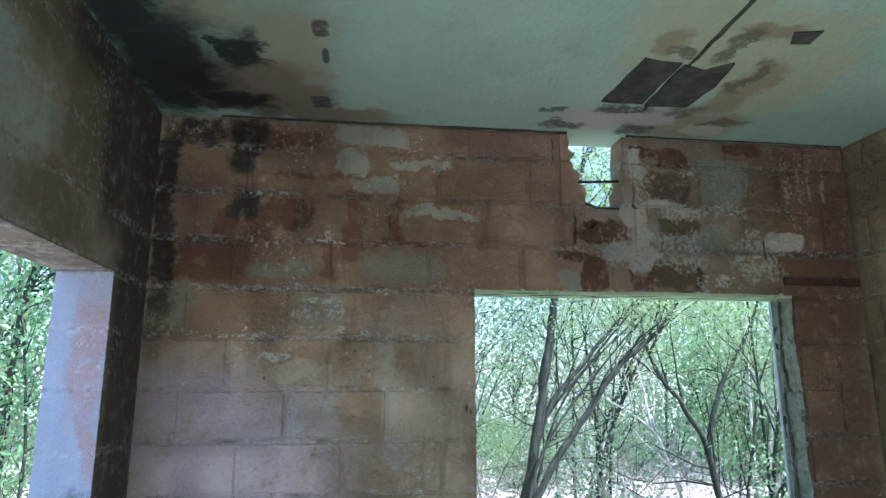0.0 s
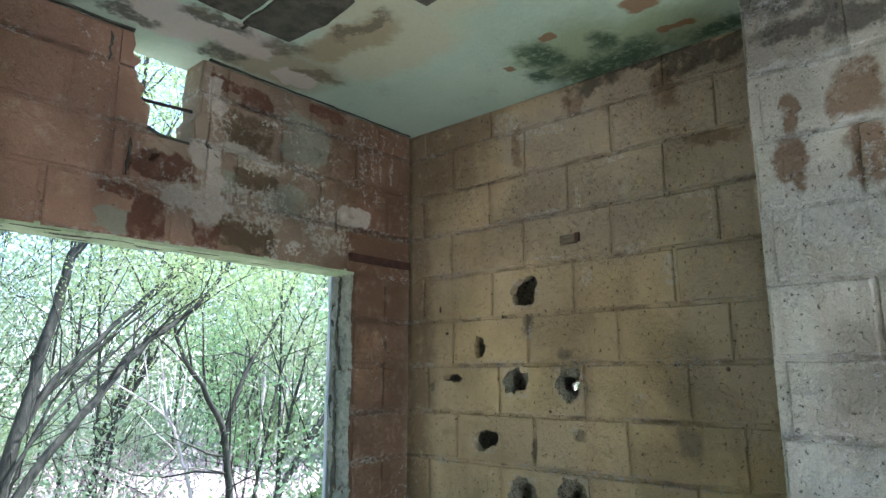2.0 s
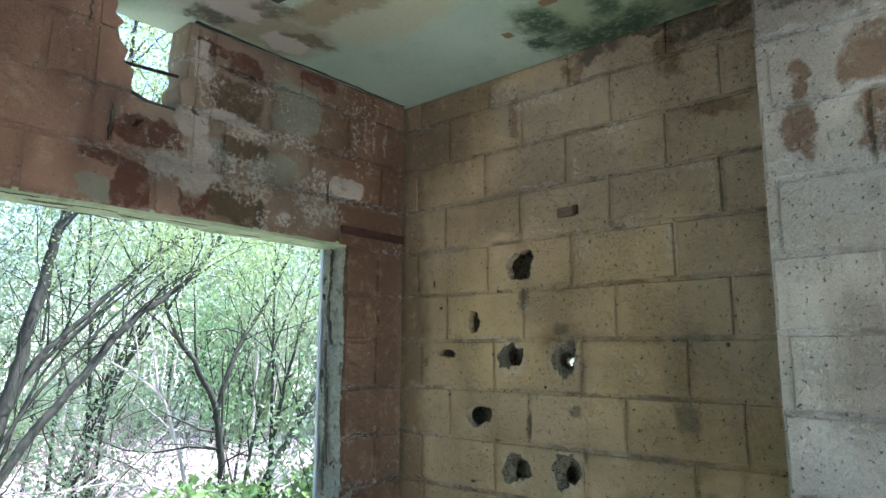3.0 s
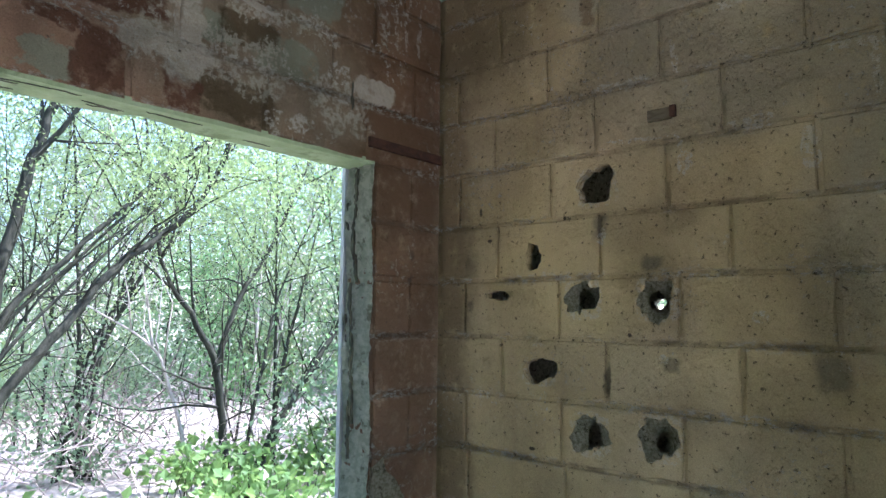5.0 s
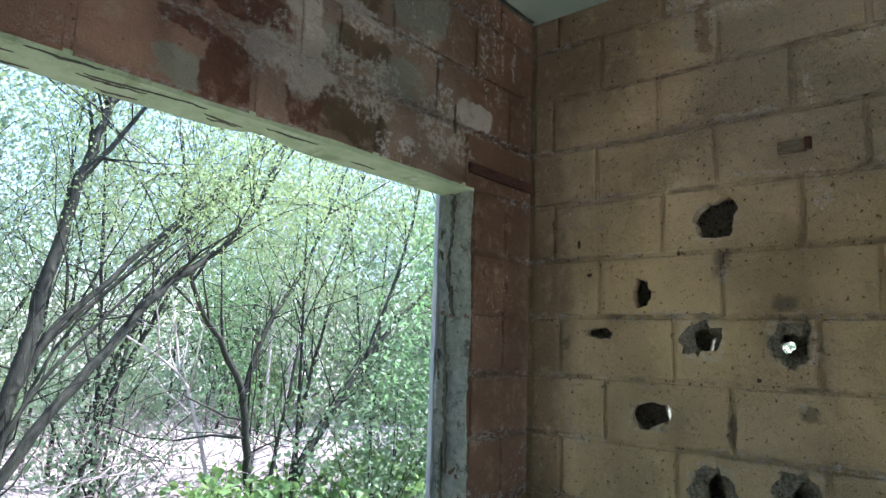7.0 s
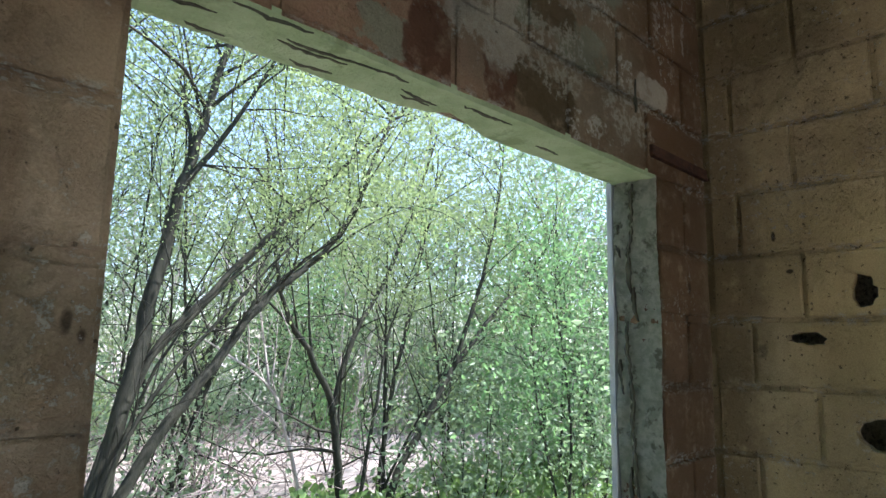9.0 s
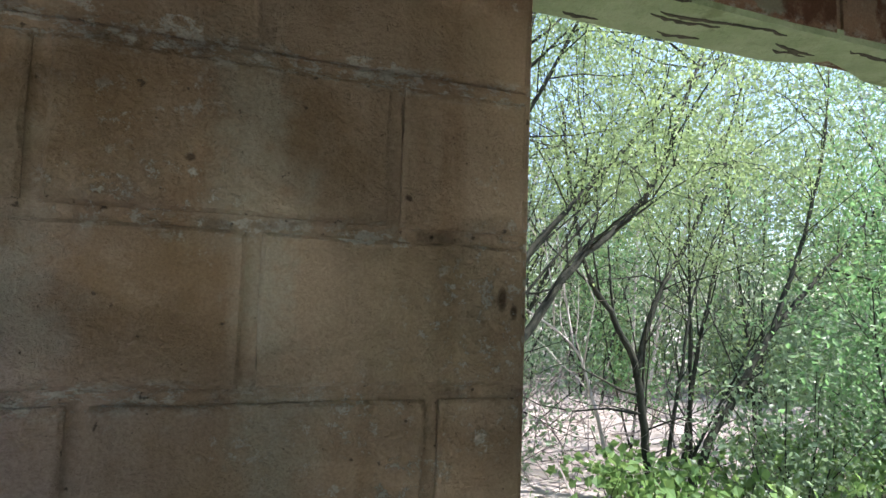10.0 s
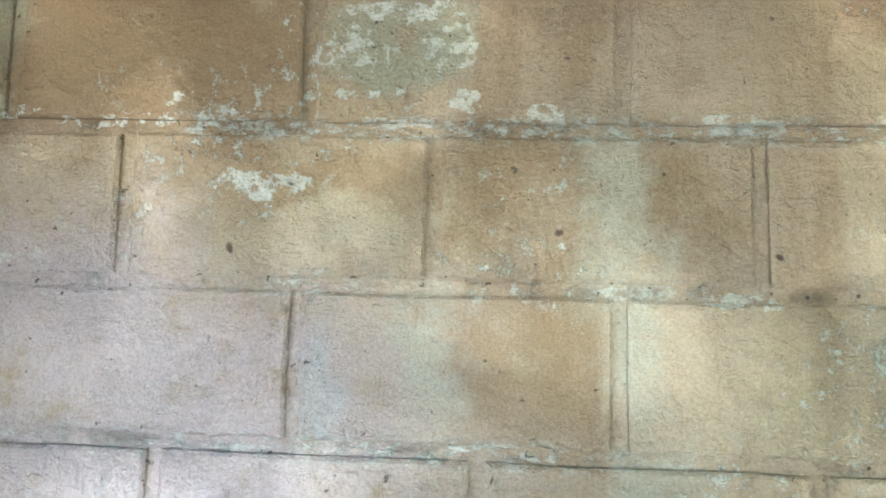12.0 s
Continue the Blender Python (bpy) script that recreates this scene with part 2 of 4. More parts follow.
back.append(((0.50, 0.47, 0.42), on_back((-2.592, 1.50, 0.016, 0.08), (-2.58, 1.46, 0.024, 0.04)), 0.4, 0.6, 0.75))
back.append((WHITE, on_back((-2.665, 1.762, 0.065, 0.019), (-2.564, 1.935, 0.035, 0.024), (-2.44, 1.935, 0.035, 0.03), (-2.407, 1.861, 0.024, 0.015), (-3.0, 1.85, 0.03, 0.01), (-2.785, 1.865, 0.016, 0.014)), 0.35, 0.065, 0.8))
back.append((WHITE, on_back((-2.195, 1.627, 0.042, 0.008), (-2.062, 1.618, 0.05, 0.01), (-3.007, 1.649, 0.016, 0.009), (-2.3, 1.84, 0.05, 0.012), (-2.5, 1.838, 0.06, 0.006), (-2.05, 1.84, 0.05, 0.012)), 0.22, 0.06, 0.8))
back.append(((0.055, 0.035, 0.022), on_back((-0.165, 1.72, 0.012, 0.018), (-0.165, 1.63, 0.01, 0.015), (-1.88, 1.545, 0.006, 0.014), (-1.862, 1.53, 0.005, 0.008), (-2.02, 1.675, 0.004, 0.004), (-2.287, 1.70, 0.004, 0.005), (-2.70, 1.675, 0.004, 0.007)), 0.12, 0.5, 0.8))
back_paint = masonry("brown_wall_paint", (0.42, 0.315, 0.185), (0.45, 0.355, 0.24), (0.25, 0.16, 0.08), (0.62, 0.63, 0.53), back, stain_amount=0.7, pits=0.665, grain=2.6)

east = []
east.append(((0.40, 0.36, 0.255), on_right((-1.25, 2.4, 0.6, 0.36), (-1.6, 1.9, 0.3, 0.5), (-0.75, 2.6, 0.2, 0.1)), 0.9, 0.35, 0.75))
# shade of the corner put into the paint: full-height band and upper patch
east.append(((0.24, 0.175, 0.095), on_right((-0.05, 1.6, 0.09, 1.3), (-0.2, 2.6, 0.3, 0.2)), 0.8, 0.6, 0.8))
east.append(((0.32, 0.25, 0.135), on_right((-0.9, 1.75, 0.35, 0.12), (-1.25, 1.3, 0.2, 0.25), (-0.35, 1.2, 0.2, 0.2), (-0.5, 2.2, 0.4, 0.12)), 1.4, 0.7, 0.35))
east.append(((0.20, 0.14, 0.075), on_right((-1.335, 2.65, 0.05, 0.07), (-0.941, 2.685, 0.035, 0.04), (-0.652, 2.564, 0.02, 0.09), (-1.5, 2.4, 0.1, 0.03)), 0.6, 0.3, 0.75))
east.append(((0.13, 0.115, 0.075), on_right((-0.682, 1.784, 0.022, 0.036), (-0.703, 1.297, 0.012, 0.05), (-0.905, 1.354, 0.028, 0.022), (-0.146, 1.532, 0.014, 0.021), (-1.33, 1.36, 0.04, 0.05), (-0.86, 1.66, 0.035, 0.02)), 0.25, 0.4, 0.7))
east.append(((0.58, 0.55, 0.43), on_right((-1.413, 2.211, 0.07, 0.014), (-0.942, 2.297, 0.01, 0.06), (-0.773, 2.247, 0.1, 0.014), (-0.786, 2.612, 0.116, 0.02), (-1.098, 2.41, 0.05, 0.015), (-1.455, 2.137, 0.012, 0.08)), 0.3, 0.06, 0.85))
east.append(((0.58, 0.55, 0.43), on_right((-0.82, 2.054, 0.11, 0.007), (-0.594, 2.691, 0.07, 0.05), (-0.94, 1.99, 0.008, 0.07), (-0.965, 1.955, 0.018, 0.04), (-1.25, 2.43, 0.2, 0.01), (-0.15, 1.985, 0.014, 0.014)), 0.3, 0.06, 0.8))
east.append(((0.56, 0.54, 0.44), on_right((-1.163, 1.5, 0.02, 0.02), (-0.88, 1.37, 0.02, 0.015), (-0.69, 1.75, 0.014, 0.03), (-1.3, 1.95, 0.02, 0.06), (-1.15, 2.05, 0.06, 0.02), (-0.45, 1.40, 0.03, 0.006)), 0.2, 0.06, 0.7))
east.append(((0.05, 0.04, 0.028), on_right((-0.2, 1.88, 0.006, 0.014), (-0.24, 1.77, 0.010, 0.006), (-1.47, 1.6, 0.008, 0.008), (-1.3, 1.62, 0.012, 0.007), (-0.55, 1.83, 0.006, 0.008), (-0.42, 1.05, 0.012, 0.006), (-0.78, 1.44, 0.006, 0.006)), 0.06, 0.3, 0.9))
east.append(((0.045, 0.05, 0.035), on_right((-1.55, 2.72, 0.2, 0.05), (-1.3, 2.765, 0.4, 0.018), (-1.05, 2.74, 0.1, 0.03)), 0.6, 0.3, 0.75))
# pale chipped rims round the holes
east.append(((0.60, 0.57, 0.46), on_right((-0.62, 1.555, 0.068, 0.066), (-0.868, 1.555, 0.068, 0.075), (-0.64, 1.122, 0.073, 0.072), (-0.868, 1.137, 0.068, 0.075), (-0.672, 1.92, 0.074, 0.065), (-0.449, 1.31, 0.068, 0.047)), 0.1, 0.06, 0.5))
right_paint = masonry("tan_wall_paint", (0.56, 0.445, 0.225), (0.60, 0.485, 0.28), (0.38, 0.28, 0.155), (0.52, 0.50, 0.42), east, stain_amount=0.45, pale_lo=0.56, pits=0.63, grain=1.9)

nib = []
nib.append(((0.34, 0.31, 0.235), on_right((-1.95, 1.6, 0.12, 0.1), (-2.1, 1.75, 0.1, 0.1), (-1.85, 2.55, 0.25, 0.1)), 0.9, 0.4, 0.7))
nib.append(((0.20, 0.125, 0.065), on_right((-1.959, 2.327, 0.064, 0.07), (-1.786, 2.148, 0.035, 0.088), (-1.98, 2.145, 0.05, 0.075), (-1.786, 2.296, 0.022, 0.05), (-1.945, 1.985, 0.02, 0.025), (-2.2, 2.2, 0.08, 0.1)), 0.5, 0.2, 0.85))
nib.append(((0.05, 0.045, 0.035), on_right((-1.836, 2.56, 0.12, 0.04), (-1.993, 2.52, 0.08, 0.05), (-1.9, 2.72, 0.3, 0.09)), 0.9, 0.35, 0.75))
nib.append(((0.60, 0.62, 0.55), on_right((-1.83, 2.44, 0.12, 0.012), (-1.95, 2.235, 0.16, 0.01), (-1.76, 2.05, 0.04, 0.06), (-1.9, 2.0, 0.1, 0.08)), 0.5, 0.1, 0.7))
strip_paint = masonry("white_wall_paint", (0.56, 0.565, 0.465), (0.49, 0.48, 0.385), (0.40, 0.34, 0.25), (0.60, 0.61, 0.56), nib, stain_amount=0.6, pale_lo=0.53, pits=0.63, grain=1.8)

west = []
west.append(((0.40, 0.42, 0.33), [((-3.19, -1.05, 2.25), (W, 0.16, 0.2)), ((-3.19, -0.8, 2.4), (W, 0.1, 0.14)), ((-3.19, -1.4, 2.5), (W, 0.3, 0.2))], 1.0, 0.25, 0.85))
west.append(((0.17, 0.13, 0.07), [((-3.19, -0.7, 2.5), (W, 0.2, 0.3)), ((-3.19, -1.2, 2.65), (W, 0.4, 0.12)), ((-3.19, -0.85, 2.15), (W, 0.25, 0.1))], 1.0, 0.4, 0.85))
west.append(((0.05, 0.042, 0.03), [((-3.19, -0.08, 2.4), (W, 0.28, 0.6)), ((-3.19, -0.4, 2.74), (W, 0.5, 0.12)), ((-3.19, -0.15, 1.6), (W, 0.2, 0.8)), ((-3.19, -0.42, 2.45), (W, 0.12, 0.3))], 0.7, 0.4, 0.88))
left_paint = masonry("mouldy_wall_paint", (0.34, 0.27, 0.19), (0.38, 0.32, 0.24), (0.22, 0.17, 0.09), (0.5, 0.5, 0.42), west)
rear_paint = masonry("faded_wall_paint", (0.45, 0.38, 0.30), (0.48, 0.43, 0.36), (0.32, 0.24, 0.16), (0.55, 0.55, 0.48))
raw_concrete = plain("broken_concrete", (0.34, 0.32, 0.20), (0.62, 0.59, 0.42), 95, 0.97, 1.0, c3=(0.16, 0.145, 0.085), depth=0.03)
jamb_mortar = plain("green_white_mortar", (0.50, 0.56, 0.41), (0.74, 0.77, 0.63), 42, 0.95, 1.0, c3=(0.27, 0.29, 0.20), depth=0.03)
# the green is bounce light from the foliage, put into the soffit's base colour
soffit_paint = plain("green_lit_soffit_paint", (0.37, 0.48, 0.26), (0.46, 0.57, 0.34), 14, 0.9, 0.6, c3=(0.28, 0.36, 0.19), depth=0.01)
floor_mat = plain("dusty_concrete", (0.30, 0.27, 0.23), (0.38, 0.35, 0.30), 3, 0.9, 0.5, c3=(0.2, 0.16, 0.12))
rust = plain("rusty_iron", (0.055, 0.032, 0.024), (0.11, 0.055, 0.035), 30, 0.8, 0.6, 0.3)
rebar_mat = plain("dark_rebar", (0.03, 0.03, 0.028), (0.07, 0.05, 0.04), 60, 0.7, 0.4, 0.5)
old_wood = plain("old_wood", (0.20, 0.17, 0.11), (0.12, 0.10, 0.06), 25, 0.85, 0.5, stretch=(1, 1, 6))
grey_wood = plain("grey_painted_board", (0.42, 0.46, 0.46), (0.52, 0.56, 0.55), 18, 0.7, 0.3, stretch=(3, 3, 0.4))
door_stains = [((0.34, 0.23, 0.215), [((LEFT_X - 0.06, 0, 1.75), (0.05, W, 0.2)), ((LEFT_X - 0.03, 0, 1.5), (0.03, W, 0.15))], 0.6, 0.4, 0.8)]
door_stains.append(((0.05, 0.05, 0.045), [((LEFT_X - 0.05, 0, 1.17), (0.07, W, 0.13)), ((LEFT_X - 0.03, 0, 0.8), (0.1, W, 0.2))], 1.0, 0.3, 0.85))
jamb_paint = masonry("blue_grey_paint", (0.29, 0.32, 0.37), (0.33, 0.35, 0.40), (0.24, 0.25, 0.27), (0.45, 0.46, 0.46), door_stains, stain_amount=0.4)


def ceiling_material():
    n = Nodes("green_white_ceiling_paint", 0.8)
    c = n.mix(n.step(n.noise(1.4, 4), 0.35, 0.65), (0.42, 0.56, 0.40), (0.50, 0.64, 0.47))
    offset = n.vec('ADD', n.warp(5, 0.34, 3.0), n.warp(26, 0.11, 1.0))
    rag = n.noise(20, 7, (1, 1, 1), 0.7, 1.0)
    grit = n.noise(30, 9, (1, 1, 1), 0.75, 4.0)
    c = n.mix(n.math('MULTIPLY', n.step(n.noise(7, 8, (1, 1, 1), 0.7, 6.0), 0.58, 0.68), 0.3), c, (0.36, 0.39, 0.29))
    layers = [((0.50, 0.52, 0.33), on_top((-1.13, -0.82, 0.30, 0.24), (-1.276, -1.05, 0.22, 0.2), (-0.75, -0.6, 0.2, 0.3), (-0.9, -0.95, 0.2, 0.1)), 0.7, 0.25, 0.85)]
    layers.append(((0.32, 0.26, 0.14), on_top((-0.93, -0.16, 0.26, 0.14), (-0.85, -0.5, 0.08, 0.22), (-1.0, -0.95, 0.1, 0.05), (-1.3, -0.82, 0.05, 0.08)), 0.6, 0.25, 0.75))
    layers.append(((0.55, 0.52, 0.42), on_top((-1.361, -0.17, 0.16, 0.13), (-1.1, -0.22, 0.14, 0.09), (-0.8, -0.12, 0.1, 0.06)), 0.6, 0.12, 0.9))
    layers.append(((0.09, 0.10, 0.07), on_top((-1.1, -0.08, 0.07, 0.06), (-1.45, -0.08, 0.1, 0.03), (-1.25, -0.27, 0.12, 0.03), (-1.55, -0.26, 0.06, 0.025), (-1.5, -0.1, 0.04, 0.05)), 0.6, 0.25, 0.88))
    layers.append(((0.14, 0.13, 0.075), on_top((-0.98, -0.3, 0.1, 0.05), (-0.88, -0.62, 0.03, 0.12), (-1.22, -0.78, 0.05, 0.03), (-1.05, -0.85, 0.04, 0.1), (-0.75, -0.2, 0.1, 0.03), (-1.3, -0.3, 0.06, 0.04)), 0.8, 0.35, 0.8))
    layers.append(((0.26, 0.33, 0.17), on_top((-0.2, -1.1, 0.22, 0.2), (-0.16, -1.35, 0.16, 0.25), (-0.043, -1.159, 0.1, 0.2)), 0.9, 0.5, 0.85))
    layers.append(((0.045, 0.09, 0.045), on_top((-0.257, -0.972, 0.12, 0.06), (-0.06, -1.13, 0.1, 0.24), (-0.217, -1.179, 0.06, 0.05), (-0.138, -0.888, 0.06, 0.05), (-0.087, -1.278, 0.08, 0.08), (-0.06, -1.55, 0.05, 0.12)), 0.7, 0.6, 0.95))
    layers.append(((0.22, 0.11, 0.04), on_top((-0.373, -1.41, 0.05, 0.06), (-0.165, -1.444, 0.02, 0.06), (-0.393, -1.065, 0.025, 0.035), (-0.282, -0.83, 0.025, 0.02)), 0.3, 0.15, 0.85))
    layers.append(((0.42, 0.39, 0.24), on_top((-2.6, -0.64, 0.16, 0.26), (-2.845, -0.85, 0.13, 0.12)), 0.7, 0.35, 0.75))
    layers.append(((0.24, 0.17, 0.095), on_top((-2.78, -0.3, 0.26, 0.22), (-2.60, -0.22, 0.14, 0.16), (-2.5, -0.08, 0.3, 0.06)), 0.7, 0.35, 0.85))
    layers.append(((0.018, 0.022, 0.017), on_top((-3.03, -0.5, 0.2, 0.35), (-2.773, -0.596, 0.06, 0.13), (-3.1, -0.25, 0.14, 0.25), (-2.85, -0.18, 0.14, 0.1), (-3.1, -0.95, 0.12, 0.4)), 1.1, 0.5, 0.95))
    layers.append(((0.09, 0.07, 0.05), on_top((-2.508, -0.2, 0.04, 0.06), (-2.47, -0.585, 0.014, 0.06), (-2.48, -0.77, 0.026, 0.05)), 0.1, 0.15, 0.88))
    for colour, ells, amount, sharp, strength in layers:
        mask = n.math('MULTIPLY', n.spots(ells, offset, amount, sharp), strength)
        if 0.03 < max(colour) < 0.2:
            mask = n.math('MULTIPLY', mask, n.step(grit, 0.28, 0.53))
        c = n.mix(mask, c, colour)
    fine = n.noise(70, 5)
    c = n.mix(0.3, c, n.mix(fine, (0.6, 0.6, 0.6), (1.3, 1.3, 1.3)), 'MULTIPLY')
    n.bump(n.math('ADD', fine, n.math('MULTIPLY', rag, 2.0)), 0.45, 0.008)
    return n.colour(c)


ceiling_paint = ceiling_material()
dark_board = plain("mouldy_fibre_board", (0.06, 0.065, 0.045), (0.11, 0.11, 0.075), 14, 0.9, 0.5, c3=(0.05, 0.045, 0.03))


def leaf_material(name, a, b, through_colour):
    n = Nodes(name, 0.42)
    n.bsdf.inputs["Specular IOR Level"].default_value = 0.4
    island = n.nt.nodes.new("ShaderNodeNewGeometry").outputs["Random Per Island"]
    c = n.mix(island, a, b)
    n.colour(c)
    trans = n.nt.nodes.new("ShaderNodeBsdfTranslucent")
    n.put(trans.inputs[0], n.mix(island, through_colour, tuple(v * 0.6 for v in through_colour)))
    both = n.nt.nodes.new("ShaderNodeMixShader")
    both.inputs[0].default_value = 0.45
    n.nt.links.new(n.bsdf.outputs[0], both.inputs[1])
    n.nt.links.new(trans.outputs[0], both.inputs[2])
    n.nt.links.new(both.outputs[0], n.nt.nodes["Material Output"].inputs[0])
    return n.mat


leaf_near = leaf_material("fine_green_leaves", (0.085, 0.135, 0.05), (0.165, 0.225, 0.095), (0.40, 0.53, 0.21))
leaf_far = leaf_material("far_green_leaves", (0.075, 0.125, 0.075), (0.15, 0.21, 0.125), (0.36, 0.50, 0.27))
leaf_deep = leaf_material("deep_green_leaves", (0.06, 0.13, 0.05), (0.12, 0.21, 0.085), (0.27, 0.50, 0.19))
leaf_herb = leaf_material("broad_green_leaves", (0.07, 0.14, 0.045), (0.14, 0.23, 0.08), (0.28, 0.44, 0.13))
bark = plain("grey_green_bark", (0.02, 0.022, 0.015), (0.042, 0.043, 0.03), 18, 0.9, 0.7, stretch=(1, 1, 0.35))
pale_bark = plain("pale_dead_bark", (0.30, 0.27, 0.24), (0.44, 0.41, 0.37), 18, 0.9, 0.5, stretch=(1, 1, 0.35))
brush_wood = plain("dry_brush", (0.17, 0.14, 0.13), (0.30, 0.26, 0.24), 18, 0.9, 0.5)
litter = plain("leaf_litter", (0.33, 0.275, 0.245), (0.45, 0.395, 0.36), 5, 0.95, 1.0, c3=(0.2, 0.16, 0.12))


# ---- mesh helpers ----
def mesh_object(name, verts, faces, materials, parent=None, label="", slots=None, smooth=False):
    me = bpy.data.meshes.new(name)
    me.from_pydata([tuple(v) for v in verts], [], faces)
    for m in materials if isinstance(materials, (list, tuple)) else [materials]:
        me.materials.append(m)
    if slots:
        me.polygons.foreach_set("material_index", slots)
    if smooth:
        me.polygons.foreach_set("use_smooth", [True] * len(me.polygons))
    me.update()
    ob = new(name, me)
    if parent:
        ob.parent = parent
    if label:
        tagged(ob, label)
    return ob


def part(name, bm, material, parent, label=""):
    bmesh.ops.recalc_face_normals(bm, faces=bm.faces)
    me = bpy.data.meshes.new(name)
    bm.to_mesh(me)
    bm.free()
    me.materials.append(material)
    ob = new(name, me)
    ob.parent = parent
    if label:
        tagged(ob, label)
    return ob


def rect(u0, u1, v0, v1):
    return [(u0, v0), (u1, v0), (u1, v1), (u0, v1)]


def ragged(cu, cv, ru, rv, rng, n=14, rough=0.22):
    n += 8
    """An irregular closed outline around a centre."""
    ph = rng.random() * 6.28
    pts = []
    for i in range(n):
        a = 2 * math.pi * i / n
        r = 1 + rough * (rng.random() - 0.5) * 1.2 + 0.12 * math.sin(2 * a + ph) + 0.09 * math.sin(3 * a + 2 * ph)
        pts.append((cu + ru * r * math.cos(a), cv + rv * r * math.sin(a)))
    return pts


def roughen(poly, step, jitter, rng):
    """Cut the edges of an outline into steps and shift the points a little."""
    out = []
    for (a, b), (c, d) in zip(poly, poly[1:] + poly[:1]):
        k = max(1, int(math.hypot(c - a, d - b) / step))
        for i in range(k):
            f = i / k
            out.append((a + (c - a) * f + rng.uniform(-jitter, jitter), b + (d - b) * f + rng.uniform(-jitter, jitter)))
    return out


def plate(outer, holes, place, d0, d1, bevel=0.0):
    """A flat piece with an outline and holes, from depth d0 (front) to d1 (back). place(u, v, d) gives the point."""
    from mathutils.geometry import tessellate_polygon
    rings = [list(outer)] + [list(h) for h in holes]
    flat = [p for r in rings for p in r]
    n = len(flat)
    tris = tessellate_polygon([[Vector((u, v, 0)) for u, v in r] for r in rings])
    front = list(flat)
    verts, faces = [], []
    if bevel:
        cu = sum(p[0] for p in outer) / len(outer)
        cv = sum(p[1] for p in outer) / len(outer)
        hu = max(abs(p[0] - cu) for p in outer)
        hv = max(abs(p[1] - cv) for p in outer)
        for i, (u, v) in enumerate(outer):
            front[i] = (cu + (u - cu) * (1 - bevel / hu), cv + (v - cv) * (1 - bevel / hv))
    layers = [(front, d0), (flat, d0 + bevel * 0.8 if bevel else d1)]
    if bevel:
        layers.append((flat, d1))
    for pts, d in layers:
        verts += [place(u, v, d) for u, v in pts]
    last = (len(layers) - 1) * n
    for t in tris:
        faces.append(tuple(t))
        faces.append(tuple(i + last for i in reversed(t)))
    for k in range(len(layers) - 1):
        s = 0
        for r in rings:
            m = len(r)
            for i in range(m):
                a, b = s + i, s + (i + 1) % m
                faces.append((a + k * n, b + k * n, b + (k + 1) * n, a + (k + 1) * n))
            s += m
    return verts, faces


def fixed_normals(ob):
    bm = bmesh.new()
    bm.from_mesh(ob.data)
    bmesh.ops.recalc_face_normals(bm, faces=bm.faces)
    bm.to_mesh(ob.data)
    bm.free()
    return ob


def plate_object(name, outer, holes, place, d0, d1, material, parent=None, label="", bevel=0.0):
    v, f = plate(outer, holes, place, d0, d1, bevel)
    return fixed_normals(mesh_object(name, v, f, material, parent, label))


def box_bm(x0, x1, y0, y1, z0, z1, bevel=0.0):
    bm = bmesh.new()
    bmesh.ops.create_cube(bm, size=1.0, matrix=Matrix.Translation(((x0 + x1) / 2, (y0 + y1) / 2, (z0 + z1) / 2)) @ Matrix.Diagonal((x1 - x0, y1 - y0, z1 - z0, 1)))
    if bevel:
        bmesh.ops.bevel(bm, geom=bm.edges, offset=bevel, segments=2, affect='EDGES', profile=0.6)
    return bm


def tube(points, radii, sides=6):
    """Vertices and faces of a bent, tapering round stem."""
    verts, faces = [], []
    for i, p in enumerate(points):
        p = Vector(p)
        d = (Vector(points[min(i + 1, len(points) - 1)]) - Vector(points[max(i - 1, 0)])).normalized()
        side = d.cross(Vector((0.3, 0.9, 0.2))).normalized()
        up = d.cross(side)
        for k in range(sides):
            a = 2 * math.pi * k / sides
            verts.append(p + (side * math.cos(a) + up * math.sin(a)) * radii[i])
    for i in range(len(points) - 1):
        for k in range(sides):
            a, b = i * sides + k, i * sides + (k + 1) % sides
            faces.append((a, b, b + sides, a + sides))
    faces.append(tuple(range(sides - 1, -1, -1)))
    faces.append(tuple(range((len(points) - 1) * sides, len(points) * sides)))
    return verts, faces


# ---- the room: block courses ----
COURSE, BLOCK, JOINT = 0.2032, 0.4064, 0.012
CEIL, HEAD, SILL = 2.778, 2.034, 0.61
THICK = 0.14
LEFT, WIN_L, WIN_R = -3.188, -1.838, -0.356
JAMB, NIB_X, NIB_Y = -0.345, -0.335, -1.70
REAR = -4.7
rng = random.Random(7)


def on_y(u, v, d):
    return Vector((u, d, v))


def on_x(u, v, d):
    return Vector((d, u, v))


def on_nib(u, v, d):
    return Vector((NIB_X + d, u, v))


